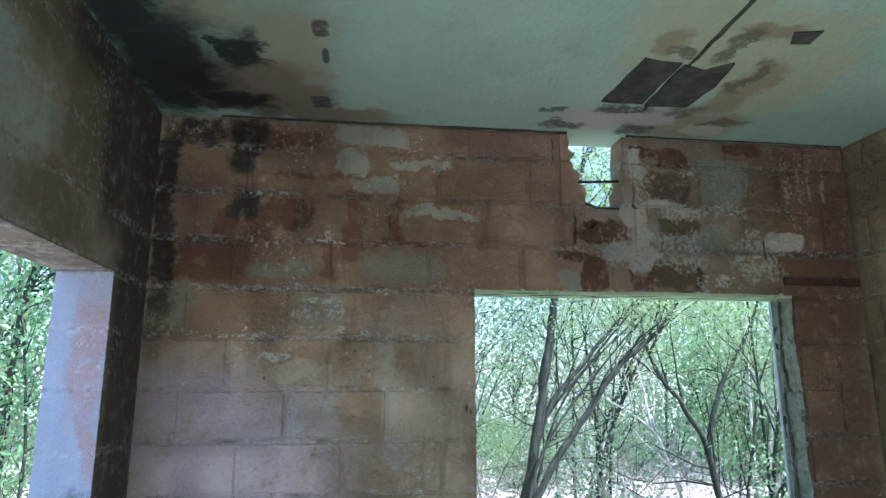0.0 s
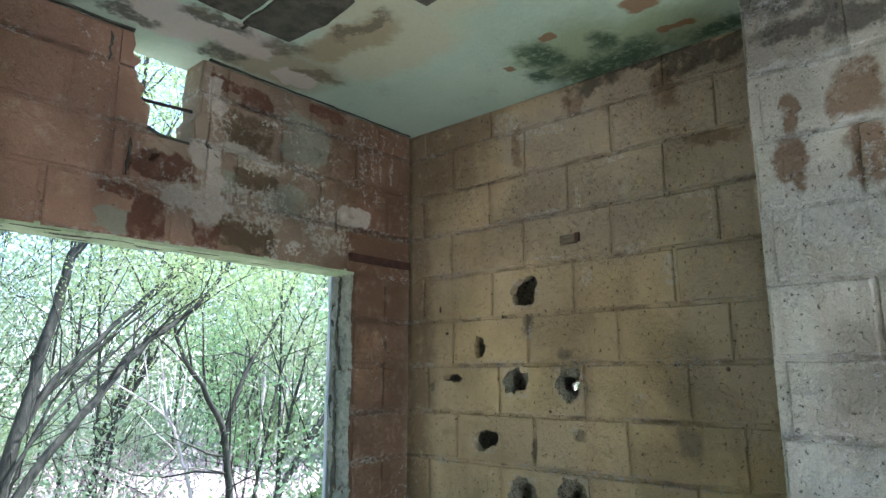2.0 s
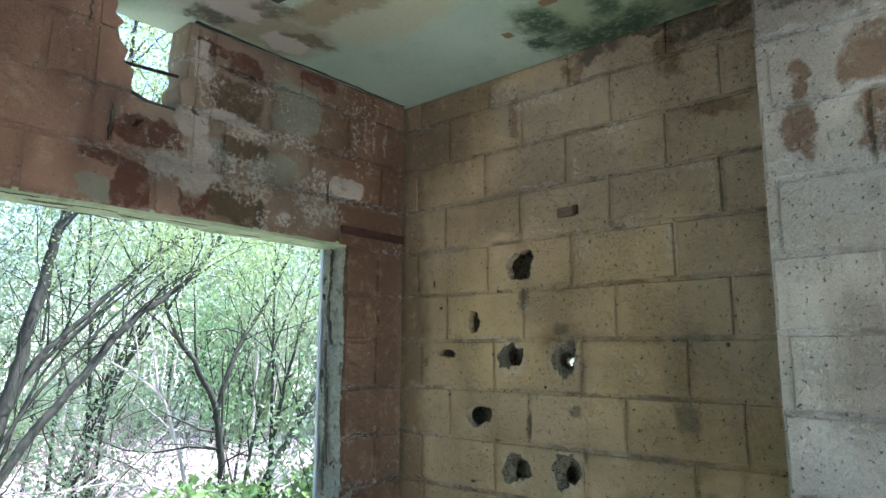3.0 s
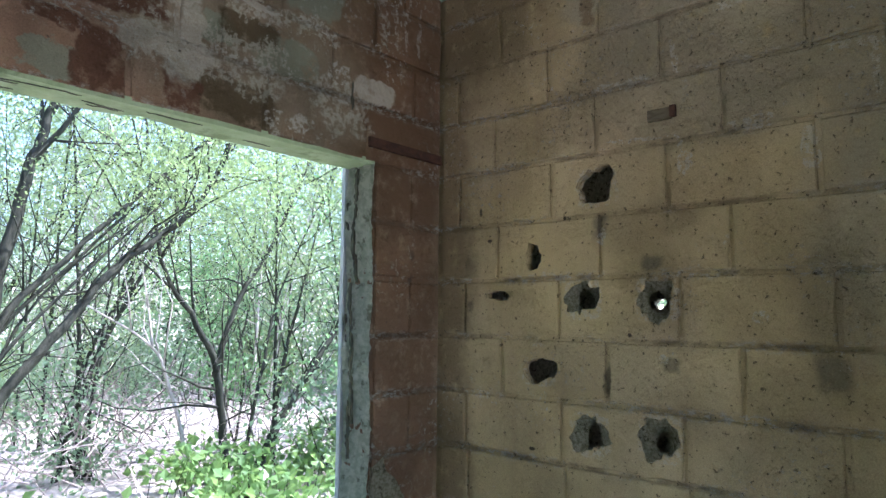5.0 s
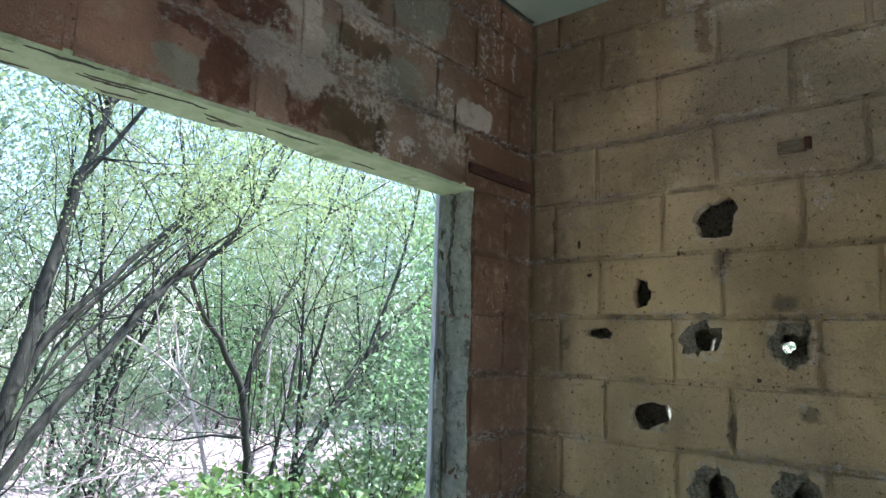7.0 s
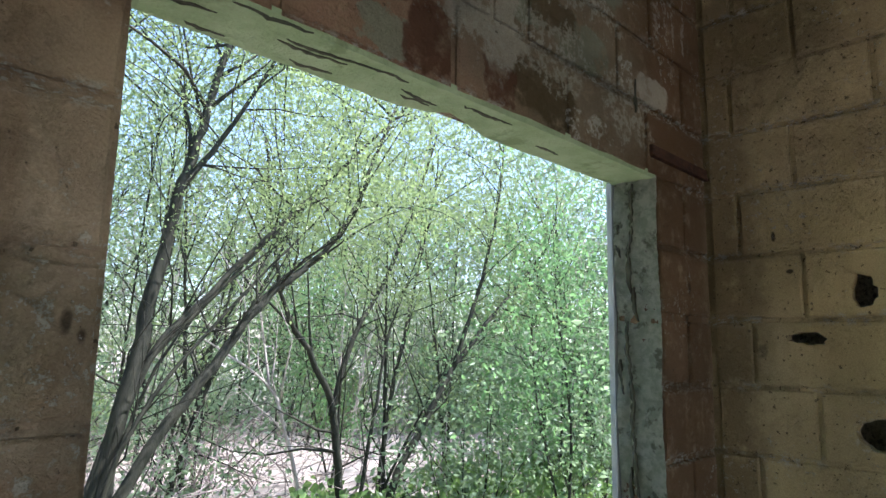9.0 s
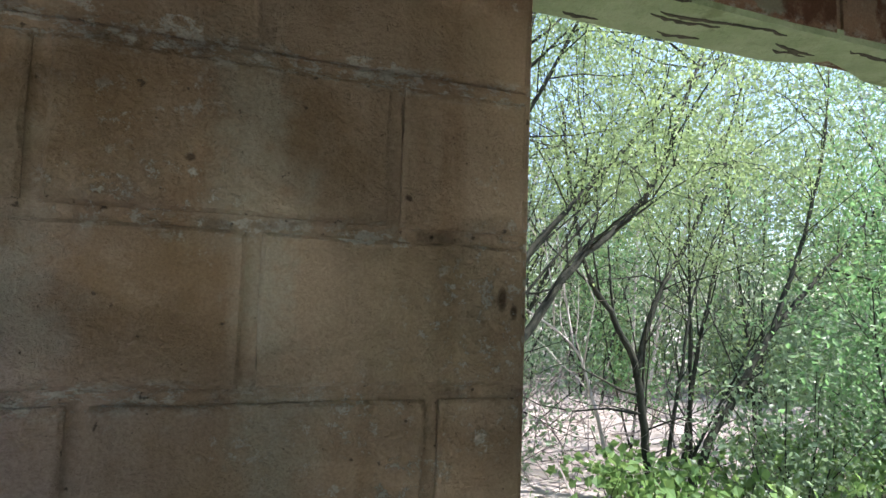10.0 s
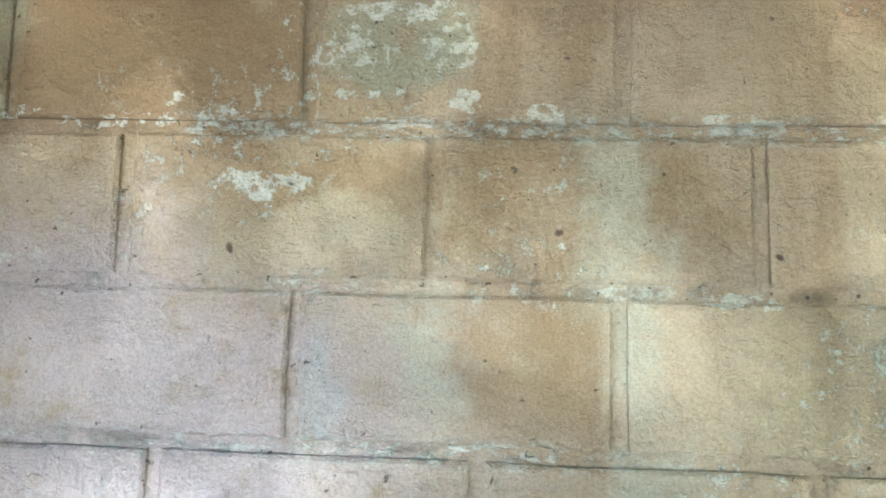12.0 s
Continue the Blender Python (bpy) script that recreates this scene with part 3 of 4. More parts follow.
def lay_blocks(wall, place, u0, u1, z1, phases, material, skip, special, seed, z0=0.0, depth=0.015, step=0.09, joint=JOINT):
    """Courses of blocks in running bond; each face is a piece of the wall. skip(u0, u1, v0, v1) gives the part left, or None."""
    r = random.Random(seed)
    shared = {}
    row = 0
    v0 = z0
    while v0 < z1 - 0.02:
        v1 = min(v0 + COURSE, z1)
        start = phases.get(row, phases[row % 2])
        k = math.floor((u0 - start) / BLOCK)
        a = start + k * BLOCK
        while a < u1:
            lo, hi = max(a, u0), min(a + BLOCK, u1)
            a += BLOCK
            if hi - lo < 0.03:
                continue
            left = skip(lo, hi, v0, v1)
            for lo2, hi2, w0, w1 in left:
                if hi2 - lo2 < 0.025 or w1 - w0 < 0.025:
                    continue
                holes = [h for h in special if lo2 < h[0][0] < hi2 and w0 < h[0][1] < w1]
                su, sv = hi2 - lo2 - joint, w1 - w0 - joint
                if holes:
                    outer = roughen(rect(lo2 + joint / 2, hi2 - joint / 2, w0 + joint / 2, w1 - joint / 2), step, 0.0012, r)
                    plate_object("concrete_block", outer, [h[1] for h in holes], place, 0.0, depth, material, wall, bevel=0.004)
                    continue
                key = (round(su, 3), round(sv, 3), r.randrange(4))
                if key not in shared:
                    outer = roughen(rect(-su / 2, su / 2, -sv / 2, sv / 2), step, 0.0016, r)
                    v, f = plate(outer, [], place, 0.0, depth, 0.005)
                    base = place(0, 0, 0)
                    ob = fixed_normals(mesh_object("concrete_block", [p - base for p in v], f, material, wall))
                    shared[key] = ob.data
                else:
                    ob = new("concrete_block", shared[key])
                    ob.parent = wall
                ob.location = place((lo2 + hi2) / 2, (w0 + w1) / 2, r.uniform(-0.0012, 0.0018))
        v0 = v1
        row += 1


def minus(u0, u1, v0, v1, hole):
    """What a rectangular hole leaves of a block: at most pieces beside, above and below it."""
    a0, a1, b0, b1 = hole
    if u1 <= a0 or u0 >= a1 or v1 <= b0 + 0.004 or v0 >= b1 - 0.004:
        return [(u0, u1, v0, v1)]
    out = []
    if u0 < a0:
        out.append((u0, a0, v0, v1))
    if u1 > a1:
        out.append((a1, u1, v0, v1))
    lo, hi = max(u0, a0), min(u1, a1)
    if v0 < b0:
        out.append((lo, hi, v0, b0))
    if v1 > b1:
        out.append((lo, hi, b1, v1))
    return out


# floor, ground
floor = plate_object("floor", rect(LEFT - 0.19, 0.14, REAR - 0.14, 0.14), [], lambda u, v, d: Vector((u, v, d)), -0.2, 0.0, floor_mat)
tagged(floor, "dusty grey concrete floor slab of the ruin", "floor", kind="structure")

# window wall: a hollow-block wall with the window opening and a knocked-out half block under the ceiling
gap = [(-1.395, CEIL), (-1.385, 2.735), (-1.392, 2.70), (-1.36, 2.68), (-1.382, 2.655), (-1.37, 2.61), (-1.34, 2.585), (-1.352, 2.54), (-1.315, 2.52), (-1.32, 2.46),
       (-1.292, 2.43), (-1.25, 2.412), (-1.2, 2.42), (-1.165, 2.41), (-1.15, 2.47), (-1.158, 2.52), (-1.132, 2.56), (-1.142, 2.65), (-1.13, CEIL)]
gap_in = [(u, min(v, CEIL)) for u, v in gap]
wall_outline = [(LEFT, 0.0), (0.0, 0.0), (0.0, CEIL)] + list(reversed(gap_in)) + [(LEFT, CEIL)]
window_hole = roughen(rect(WIN_L, WIN_R, SILL, HEAD + 0.014), 5, 0, rng)
tip = ragged(-1.295, 2.35, 0.022, 0.026, rng, 9, 0.3)
wall_north = plate_object("wall_north", wall_outline, [window_hole, tip], on_y, 0.011, THICK, back_paint)
tagged(wall_north, "brown painted concrete block wall, stained and peeling, with window opening", "wall", kind="structure")


def skip_north(u0, u1, v0, v1):
    rest = []
    for piece in minus(u0, u1, v0, v1, (WIN_L, WIN_R, SILL, HEAD)):
        rest += minus(*piece, (-1.44, -1.10, 2.43, 9.0))
    return rest


PHASE_N = {0: -2.391, 1: -2.628, 2: -2.46, 3: -2.233, 4: -2.46, 5: -2.61, 6: -2.381, 7: -2.613, 8: -2.442, 9: -2.61}
PHASE_N = {**PHASE_N, 10: -2.44, 11: -2.6, 12: -2.4, 13: -2.66}
lay_blocks(wall_north, on_y, LEFT, 0.0, CEIL, PHASE_N, back_paint, skip_north, [((-1.295, 2.35), tip)], 3, joint=0.019)
# broken blocks beside the gap
r2 = random.Random(11)
for v0, v1 in ((2.4384, 2.6416), (2.6416, CEIL)):
    edge_l = [p for p in gap if v0 <= p[1] <= v1 and p[0] < -1.25]
    edge_r = [p for p in gap if v0 <= p[1] <= v1 and p[0] > -1.2]
    lo, hi = v0 + 0.005, v1 - 0.005
    left_piece = [(-1.435, lo), (edge_l[-1][0] - 0.004, lo)] + [(u - 0.004, min(max(v, lo + 0.004), hi - 0.004)) for u, v in reversed(edge_l)] + [(edge_l[0][0] - 0.006, hi), (-1.435, hi)]
    plate_object("concrete_block", left_piece, [], on_y, 0.0, 0.015, back_paint, wall_north)
    right_piece = [(-1.105, lo), (-1.105, hi)] + [(edge_r[-1][0] + 0.006, hi)] + [(u + 0.004, min(max(v, lo + 0.004), hi - 0.004)) for u, v in reversed(edge_r)] + [(edge_r[0][0] + 0.006, lo)]
    plate_object("concrete_block", right_piece, [], on_y, 0.0, 0.015, back_paint, wall_north)

# east wall: two shells with a hollow between them, holed by blows
EAST_HOLES = [  # centre, size of the opening; size of the spalled crater round it
    (-0.672, 1.925, 0.068, 0.060, 0, 0), (-0.426, 1.704, 0.036, 0.042, 0, 0), (-0.275, 1.570, 0.050, 0.021, 0, 0), (-0.622, 1.548, 0.030, 0.040, 0.058, 0.056),
    (-0.872, 1.543, 0.038, 0.034, 0.058, 0.066), (-0.449, 1.314, 0.062, 0.042, 0, 0), (-0.645, 1.112, 0.030, 0.036, 0.064, 0.062), (-0.872, 1.125, 0.026, 0.030, 0.058, 0.066)]
r3 = random.Random(5)
front_holes, core_holes, craters = [], [], []
for cy, cz, ry, rz, ky, kz in EAST_HOLES:
    inner = ragged(cy, cz, ry, rz, r3, 13, 0.26)
    if ky:
        outer_edge = ragged(cy + 0.008, cz + 0.012, ky, kz, r3, 18, 0.3)
        big = [(cy + (u - cy) * 1.04, cz + (v - cz) * 1.04) for u, v in outer_edge]
        front_holes.append(((cy, cz), outer_edge))
        core_holes.append(big)
        craters.append((cy, cz, outer_edge, inner))
    else:
        front_holes.append(((cy, cz), inner))
        core_holes.append([(cy + (u - cy) * 0.96, cz + (v - cz) * 0.96) for u, v in inner])
wall_east = plate_object("wall_east", rect(NIB_Y - 0.3, 0.14, 0, CEIL), core_holes, on_x, 0.010, 0.036, right_paint)
tagged(wall_east, "tan painted concrete block wall with punched holes", "wall", kind="structure")
rear_holes = [ragged(-0.48, 1.312, 0.017, 0.036, r3, 11), ragged(-0.835, 1.54, 0.019, 0.018, r3, 11), ragged(-0.622, 1.53, 0.014, 0.03, r3, 11)]
plate_object("outer_shell", rect(NIB_Y - 0.3, 0.14, 0, CEIL), rear_holes, on_x, 0.108, THICK, raw_concrete, wall_east, "bare grey block shell of the wall's outer side")
for cy, cz, outer_edge, inner in craters:
    n1, n2 = len(outer_edge), len(inner)
    verts, faces = [], []
    k, steps = 44, 9
    def around(ring, i):
        f = i / k * len(ring)
        a, b = ring[int(f) % len(ring)], ring[(int(f) + 1) % len(ring)]
        g = f - int(f)
        return a[0] + (b[0] - a[0]) * g, a[1] + (b[1] - a[1]) * g
    for s in range(steps):
        for i in range(k):
            (a, b), (c, d) = around(outer_edge, i), around(inner, i)
            f = s / (steps - 1)
            jit = 0.0 if s in (0, steps - 1) else 0.004
            verts.append(Vector((0.0015 + 0.020 * f ** 0.8 + r3.uniform(-jit, jit), a + (c - a) * f + r3.uniform(-jit, jit), b + (d - b) * f + r3.uniform(-jit, jit))))
    for s in range(steps - 1):
        for i in range(k):
            j = (i + 1) % k
            faces.append((s * k + i, s * k + j, (s + 1) * k + j, (s + 1) * k + i))
    fixed_normals(mesh_object("spalled_crater", verts, faces, raw_concrete, wall_east, "rough grey broken edge round a hole", smooth=False))
PHASE_E = {0: -0.955, 1: -1.11, 5: -0.94, 6: -1.108, 7: -0.938, 8: -1.09, 9: -0.91, 10: -1.08, 11: -0.9, 12: -1.1, 13: -0.92}
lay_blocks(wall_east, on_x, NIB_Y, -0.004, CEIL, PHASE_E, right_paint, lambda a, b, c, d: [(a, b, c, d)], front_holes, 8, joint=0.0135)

# projecting wall beside it, whitewashed
wall_nib = plate_object("wall_nib", rect(REAR, NIB_Y + 0.0, 0, CEIL), [], on_nib, 0.005, 0.33, strip_paint)
tagged(wall_nib, "whitewashed concrete block wall projecting into the room, paint flaking", "wall", kind="structure")
lay_blocks(wall_nib, on_nib, REAR, NIB_Y + 0.002, CEIL, {0: -1.95, 1: -2.13}, strip_paint, lambda a, b, c, d: [(a, b, c, d)], [], 21)

# west wall with the doorway
DOOR_Y0, DOOR_Y1 = -1.27, JAMB
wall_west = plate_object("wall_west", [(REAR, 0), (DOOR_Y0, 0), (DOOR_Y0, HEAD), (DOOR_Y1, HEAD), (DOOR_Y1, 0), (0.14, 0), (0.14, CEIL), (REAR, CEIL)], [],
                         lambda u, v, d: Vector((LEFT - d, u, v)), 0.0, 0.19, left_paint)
tagged(wall_west, "mould-stained plastered wall with an open doorway", "wall", kind="structure")
wall_south = plate_object("wall_south", [(LEFT - 0.19, 0), (-2.95, 0), (-2.95, 2.2), (-0.55, 2.2), (-0.55, 0), (0.14, 0), (0.14, CEIL), (LEFT - 0.19, CEIL)], [], lambda u, v, d: Vector((u, REAR - d, v)), 0.0, THICK, rear_paint)
tagged(wall_south, "faded plain painted block wall with a wide opening", "wall", kind="structure")

# ceiling slab with torn sheets in the same mesh
top_place = lambda u, v, d: Vector((u, v, CEIL + d))
cv, cf = plate(rect(LEFT - 0.4, 0.45, REAR - 0.4, 0.15), [], top_place, 0.0, 0.16)
cs = [0] * len(cf)
def ceiling_piece(outline, depth, slot, jitter=0.004, step=0.05):
    v, f = plate(roughen(outline, step, jitter, r3), [], top_place, -depth, 0.001)
    o = len(cv)
    cv.extend(v)
    cf.extend(tuple(i + o for i in t) for t in f)
    cs.extend([slot] * len(f))
ceiling_piece([(-1.37, -0.36), (-1.195, -0.355), (-1.195, -0.70), (-1.345, -0.72)], 0.006, 1)
ceiling_piece([(-1.18, -0.345), (-1.0, -0.36), (-0.985, -0.55), (-1.01, -0.73), (-1.09, -0.66), (-1.184, -0.69)], 0.009, 1)
ceiling_piece([(-0.9, -0.88), (-0.835, -0.885), (-0.84, -0.97), (-0.93, -0.95)], 0.005, 1)
ceiling_piece([(-1.163, -0.3), (-1.15, -0.3), (-1.17, -1.4), (-1.183, -1.4)], 0.004, 1)
ceiling_piece([(-2.94, -0.02), (-1.40, -0.02), (-1.40, -0.004), (-2.94, -0.004)], 0.006, 1)
ceiling_piece([(-1.12, -0.016), (-0.02, -0.012), (-0.02, -0.003), (-1.12, -0.003)], 0.004, 1)
ceiling = fixed_normals(mesh_object("ceiling", cv, cf, [ceiling_paint, dark_board], slots=cs))
tagged(ceiling, "pale green ceiling, peeling and mouldy, with torn dark boards", "ceiling", kind="structure")


def crack_outline(u, v, length, r):
    """The outline of a ragged crack that runs along u."""
    n = max(8, int(length / 0.012))
    drift, low, high = 0.0, [], []
    for k in range(n + 1):
        drift += r.gauss(0, 0.0025)
        wide = 0.001 + 0.0115 * max(0.0, math.sin(math.pi * k / n)) ** 0.7 * r.uniform(0.25, 1.0)
        low.append((u + length * k / n, v + drift))
        high.append((u + length * k / n, v + drift + wide))
    return low + high[::-1]


# ---- window: soffit, broken jamb, sill ----
window = tagged(new("window_1"), "unglazed window opening with crumbling mortar reveals", "window", kind="structure")
soffit_line = [(WIN_L, 0.004), (WIN_R, 0.004), (WIN_R, 0.138), (-0.62, 0.137), (-0.9, 0.139), (-0.985, 0.135), (-1.03, 0.118), (-1.09, 0.10), (-1.15, 0.085), (-1.19, 0.118), (-1.25, 0.136), (-1.5, 0.139), (WIN_L, 0.137)]
plate_object("soffit", roughen(soffit_line, 0.06, 0.0025, r3), [], lambda u, v, d: Vector((u, v, HEAD + d)), -0.004, 0.016, soffit_paint, window, "pale soffit coloured by green bounce light, with a chipped edge and cracks")
for i, (x, y, w) in enumerate([(-1.50, 0.045, 0.16), (-1.49, 0.11, 0.09), (-1.254, 0.062, 0.11), (-1.25, 0.085, 0.08), (-1.69, 0.115, 0.07), (-1.63, 0.006, 0.14), (-0.79, 0.08, 0.1), (-1.52, 0.06, 0.14), (-1.08, 0.03, 0.16), (-1.38, 0.03, 0.12), (-1.75, 0.06, 0.1)]):
    edge = crack_outline(x - w / 2, y, w, r3)
    plate_object("crack", edge, [], lambda u, v, d: Vector((u, v, HEAD + d)), -0.0055, -0.003, dark_board, window, "dark crack in the soffit")


def rough_slab(name, parent, n_u, n_v, place, material, label, amp):
    verts = []
    for j in range(n_v + 1):
        for i in range(n_u + 1):
            u, v = i / n_u, j / n_v
            p = place(u, v, 0)
            k = amp * (noise.noise(p * 22) * 0.7 + noise.noise(p * 60) * 0.5 + noise.noise(p * 130) * 0.25)
            edge = 0.3 if i in (0, n_u) else 1.0
            verts.append(place(u, v, k * edge))
    faces = [(j * (n_u + 1) + i, j * (n_u + 1) + i + 1, (j + 1) * (n_u + 1) + i + 1, (j + 1) * (n_u + 1) + i) for j in range(n_v) for i in range(n_u)]
    return fixed_normals(mesh_object(name, verts, faces, material, parent, label, smooth=True))


# the reveal is broken back to bare mortar: it leans inwards towards its foot
rough_slab("reveal", window, 30, 300, lambda u, v, d: Vector((WIN_R - 0.006 - 0.012 * math.sin(v * 9) ** 2 - d, -0.003 + 0.139 * u, SILL - 0.02 + (HEAD - SILL + 0.02) * v)), jamb_mortar, "crumbling whitish mortar of the broken jamb", 0.022)
for i, (z, h, y) in enumerate([(1.92, 0.2, 0.08), (1.76, 0.14, 0.078), (1.55, 0.12, 0.088), (1.38, 0.22, 0.082), (1.2, 0.16, 0.07), (1.66, 0.1, 0.06), (1.1, 0.2, 0.09), (1.85, 0.1, 0.115), (1.45, 0.1, 0.11)]):
    edge = [(b, a) for a, b in crack_outline(z - h / 2, y, h, r3)]
    plate_object("crack", edge, [], lambda u, v, d: Vector((WIN_R - 0.016 + d, u, v)), -0.012, 0.0, dark_board, window, "deep dark crack in the mortar")
part("frame_remnant", box_bm(WIN_R - 0.02, WIN_R + 0.0, 0.139, 0.158, SILL, HEAD, 0.003), grey_wood, window, "grey painted strip of the lost frame")
sill = rough_slab("sill", window, 60, 8, lambda u, v, d: Vector((WIN_L + (WIN_R - WIN_L) * u, 0.002 + 0.15 * v, SILL + 0.004 + d)), raw_concrete, "broken concrete window sill", 0.01)
chip = plate_object("broken_corner", roughen([(-0.352, 0.98), (-0.30, 1.0), (-0.285, 0.955), (-0.235, 0.93), (-0.2, 0.86), (-0.2, 0.78), (-0.352, 0.78)], 0.03, 0.006, r3), [], on_y, -0.003, 0.01, raw_concrete, wall_north, "bare grey concrete where the paint has broken off")

# doorway lining
door = tagged(new("door_1"), "open doorway with a blue-grey painted reveal", "doorway", kind="structure")
rough_slab("jamb", door, 16, 60, lambda u, v, d: Vector((LEFT - 0.19 * u, DOOR_Y1 - 0.004 - d, 0.0 + HEAD * v)), jamb_paint, "blue-grey painted reveal with scraped pinkish patches", 0.004)
rough_slab("head", door, 16, 40, lambda u, v, d: Vector((LEFT - 0.19 * u, DOOR_Y0 + (DOOR_Y1 - DOOR_Y0) * v, HEAD - 0.004 - d)), left_paint, "stained soffit of the doorway", 0.004)

# ---- iron and wood left in the walls ----
bar = tagged(new("iron_bar"), "dark rusty iron angle bar let into the block wall", "iron bar")
bar.location = (-0.195, -0.004, 2.108)
part("flange", box_bm(-0.2, 0.186, -0.006, 0.02, -0.018, 0.016, 0.003), rust, bar)
part("lip", box_bm(-0.198, 0.184, -0.012, 0.004, -0.022, -0.014, 0.002), rust, bar)
plug = tagged(new("wooden_plug"), "splintered wooden fixing plug in the tan block wall", "plug")
plug.location = (0.0, -0.886, 2.121)
part("wood", box_bm(-0.008, 0.02, -0.045, 0.032, -0.02, 0.018, 0.004), old_wood, plug)
part("bolt_stub", box_bm(-0.014, 0.02, -0.058, -0.04, -0.016, 0.02, 0.003), rust, plug, "dark rusty bolt stub")
v, f = tube([(-1.40 + 0.31 * i / 6, 0.07 + 0.004 * math.sin(i), 2.567 + 0.002 * i) for i in range(7)], [0.0065] * 7, 8)
tagged(mesh_object("rebar", v, f, rebar_mat), "thin dark reinforcing rod across the gap in the wall", "rebar")
v, f = tube([(-1.13, 0.03, 2.50), (-1.10, 0.01, 2.45), (-1.06, 0.004, 2.405), (-1.03, 0.004, 2.39)], [0.006, 0.007, 0.005, 0.003], 6)
tagged(mesh_object("crack", v, f, dark_board, wall_north), "dark crack running from the gap")
v, f = tube([(-1.14, 0.03, 2.425), (-1.2, 0.03, 2.418), (-1.27, 0.03, 2.425), (-1.325, 0.015, 2.45)], [0.016, 0.022, 0.02, 0.008], 7)
mesh_object("broken_web", v, f, dark_board, wall_north, "dark broken web of the hollow block")


for u, z, length in ((-1.478, 2.64, 0.11), (-1.379, 2.255, 0.135), (-0.47, 2.2, 0.1)):
    edge = [(b, a) for a, b in crack_outline(z, u, length, r3)]
    plate_object("crack", edge, [], on_y, -0.0035, 0.004, dark_board, wall_north, "dark crack down a block joint")


# ---- outdoors ----
def ground_sheet():
    verts, faces = [], []
    radii = [0, 1.5, 3, 4.5, 6, 7.5, 9, 11, 13, 16, 20, 26, 35, 60, 150, 600, 2500]
    k = 64
    for r in radii:
        for i in range(k):
            a = 2 * math.pi * i / k
            p = Vector((r * math.cos(a) - 1, r * math.sin(a) + 2, 0))
            inside = -4.2 < p.x < 1.0 and -5.6 < p.y < 1.0
            z = -0.16 + (0 if inside else 0.16 * noise.noise(p * 0.35) + 0.05 * noise.noise(p * 1.7)) * (1 if r < 60 else 0)
            verts.append((p.x, p.y, z - 0.12 if inside else z))
    for j in range(len(radii) - 1):
        for i in range(k):
            a, b = j * k + i, j * k + (i + 1) % k
            faces.append((a, b, b + k, a + k))
    ob = fixed_normals(mesh_object("ground", verts, faces, litter, smooth=True))
    return tagged(ob, "sun-dappled woodland ground under pinkish dry leaf litter", "ground", kind="structure")


ground_sheet()


def leaves(points, size, r, droop=0.2, broad=0.5):
    """Verts and faces of one small folded leaf at each point."""
    n = len(points)
    p = np.asarray(points, float)
    g = np.random.RandomState(r.randrange(10 ** 6))
    d = g.normal(size=(n, 3))
    d[:, 2] -= droop
    d /= np.linalg.norm(d, axis=1)[:, None]
    w = np.cross(d, g.normal(size=(n, 3)))
    w /= np.linalg.norm(w, axis=1)[:, None]
    up = np.cross(d, w)
    s = size * g.uniform(0.6, 1.35, size=(n, 1))
    v = np.empty((n, 4, 3))
    v[:, 0] = p
    v[:, 1] = p + d * s * 0.5 + w * s * broad * 0.5 + up * s * 0.1
    v[:, 2] = p + d * s
    v[:, 3] = p + d * s * 0.5 - w * s * broad * 0.5 + up * s * 0.1
    f = np.arange(n * 4).reshape(n, 4)
    return v.reshape(-1, 3).tolist(), f.tolist()


def in_ruin(p):
    return -3.75 < p.x < 0.6 and -5.2 < p.y < 0.35 and p.z < 3.1


def wander(points, r, amount, per=5):
    """A smooth, slightly crooked line through a few points."""
    out = []
    pts = [Vector(p) for p in points]
    for i in range(len(pts) - 1):
        p0, p1, p2, p3 = pts[max(i - 1, 0)], pts[i], pts[i + 1], pts[min(i + 2, len(pts) - 1)]
        for k in range(per):
            t = k / per
            q = 0.5 * ((2 * p1) + (p2 - p0) * t + (2 * p0 - 5 * p1 + 4 * p2 - p3) * t * t + (3 * p1 - p0 - 3 * p2 + p3) * t ** 3)
            out.append(q + Vector((r.uniform(-1, 1), r.uniform(-1, 1), r.uniform(-1, 1))) * amount)
    return out + [pts[-1]]


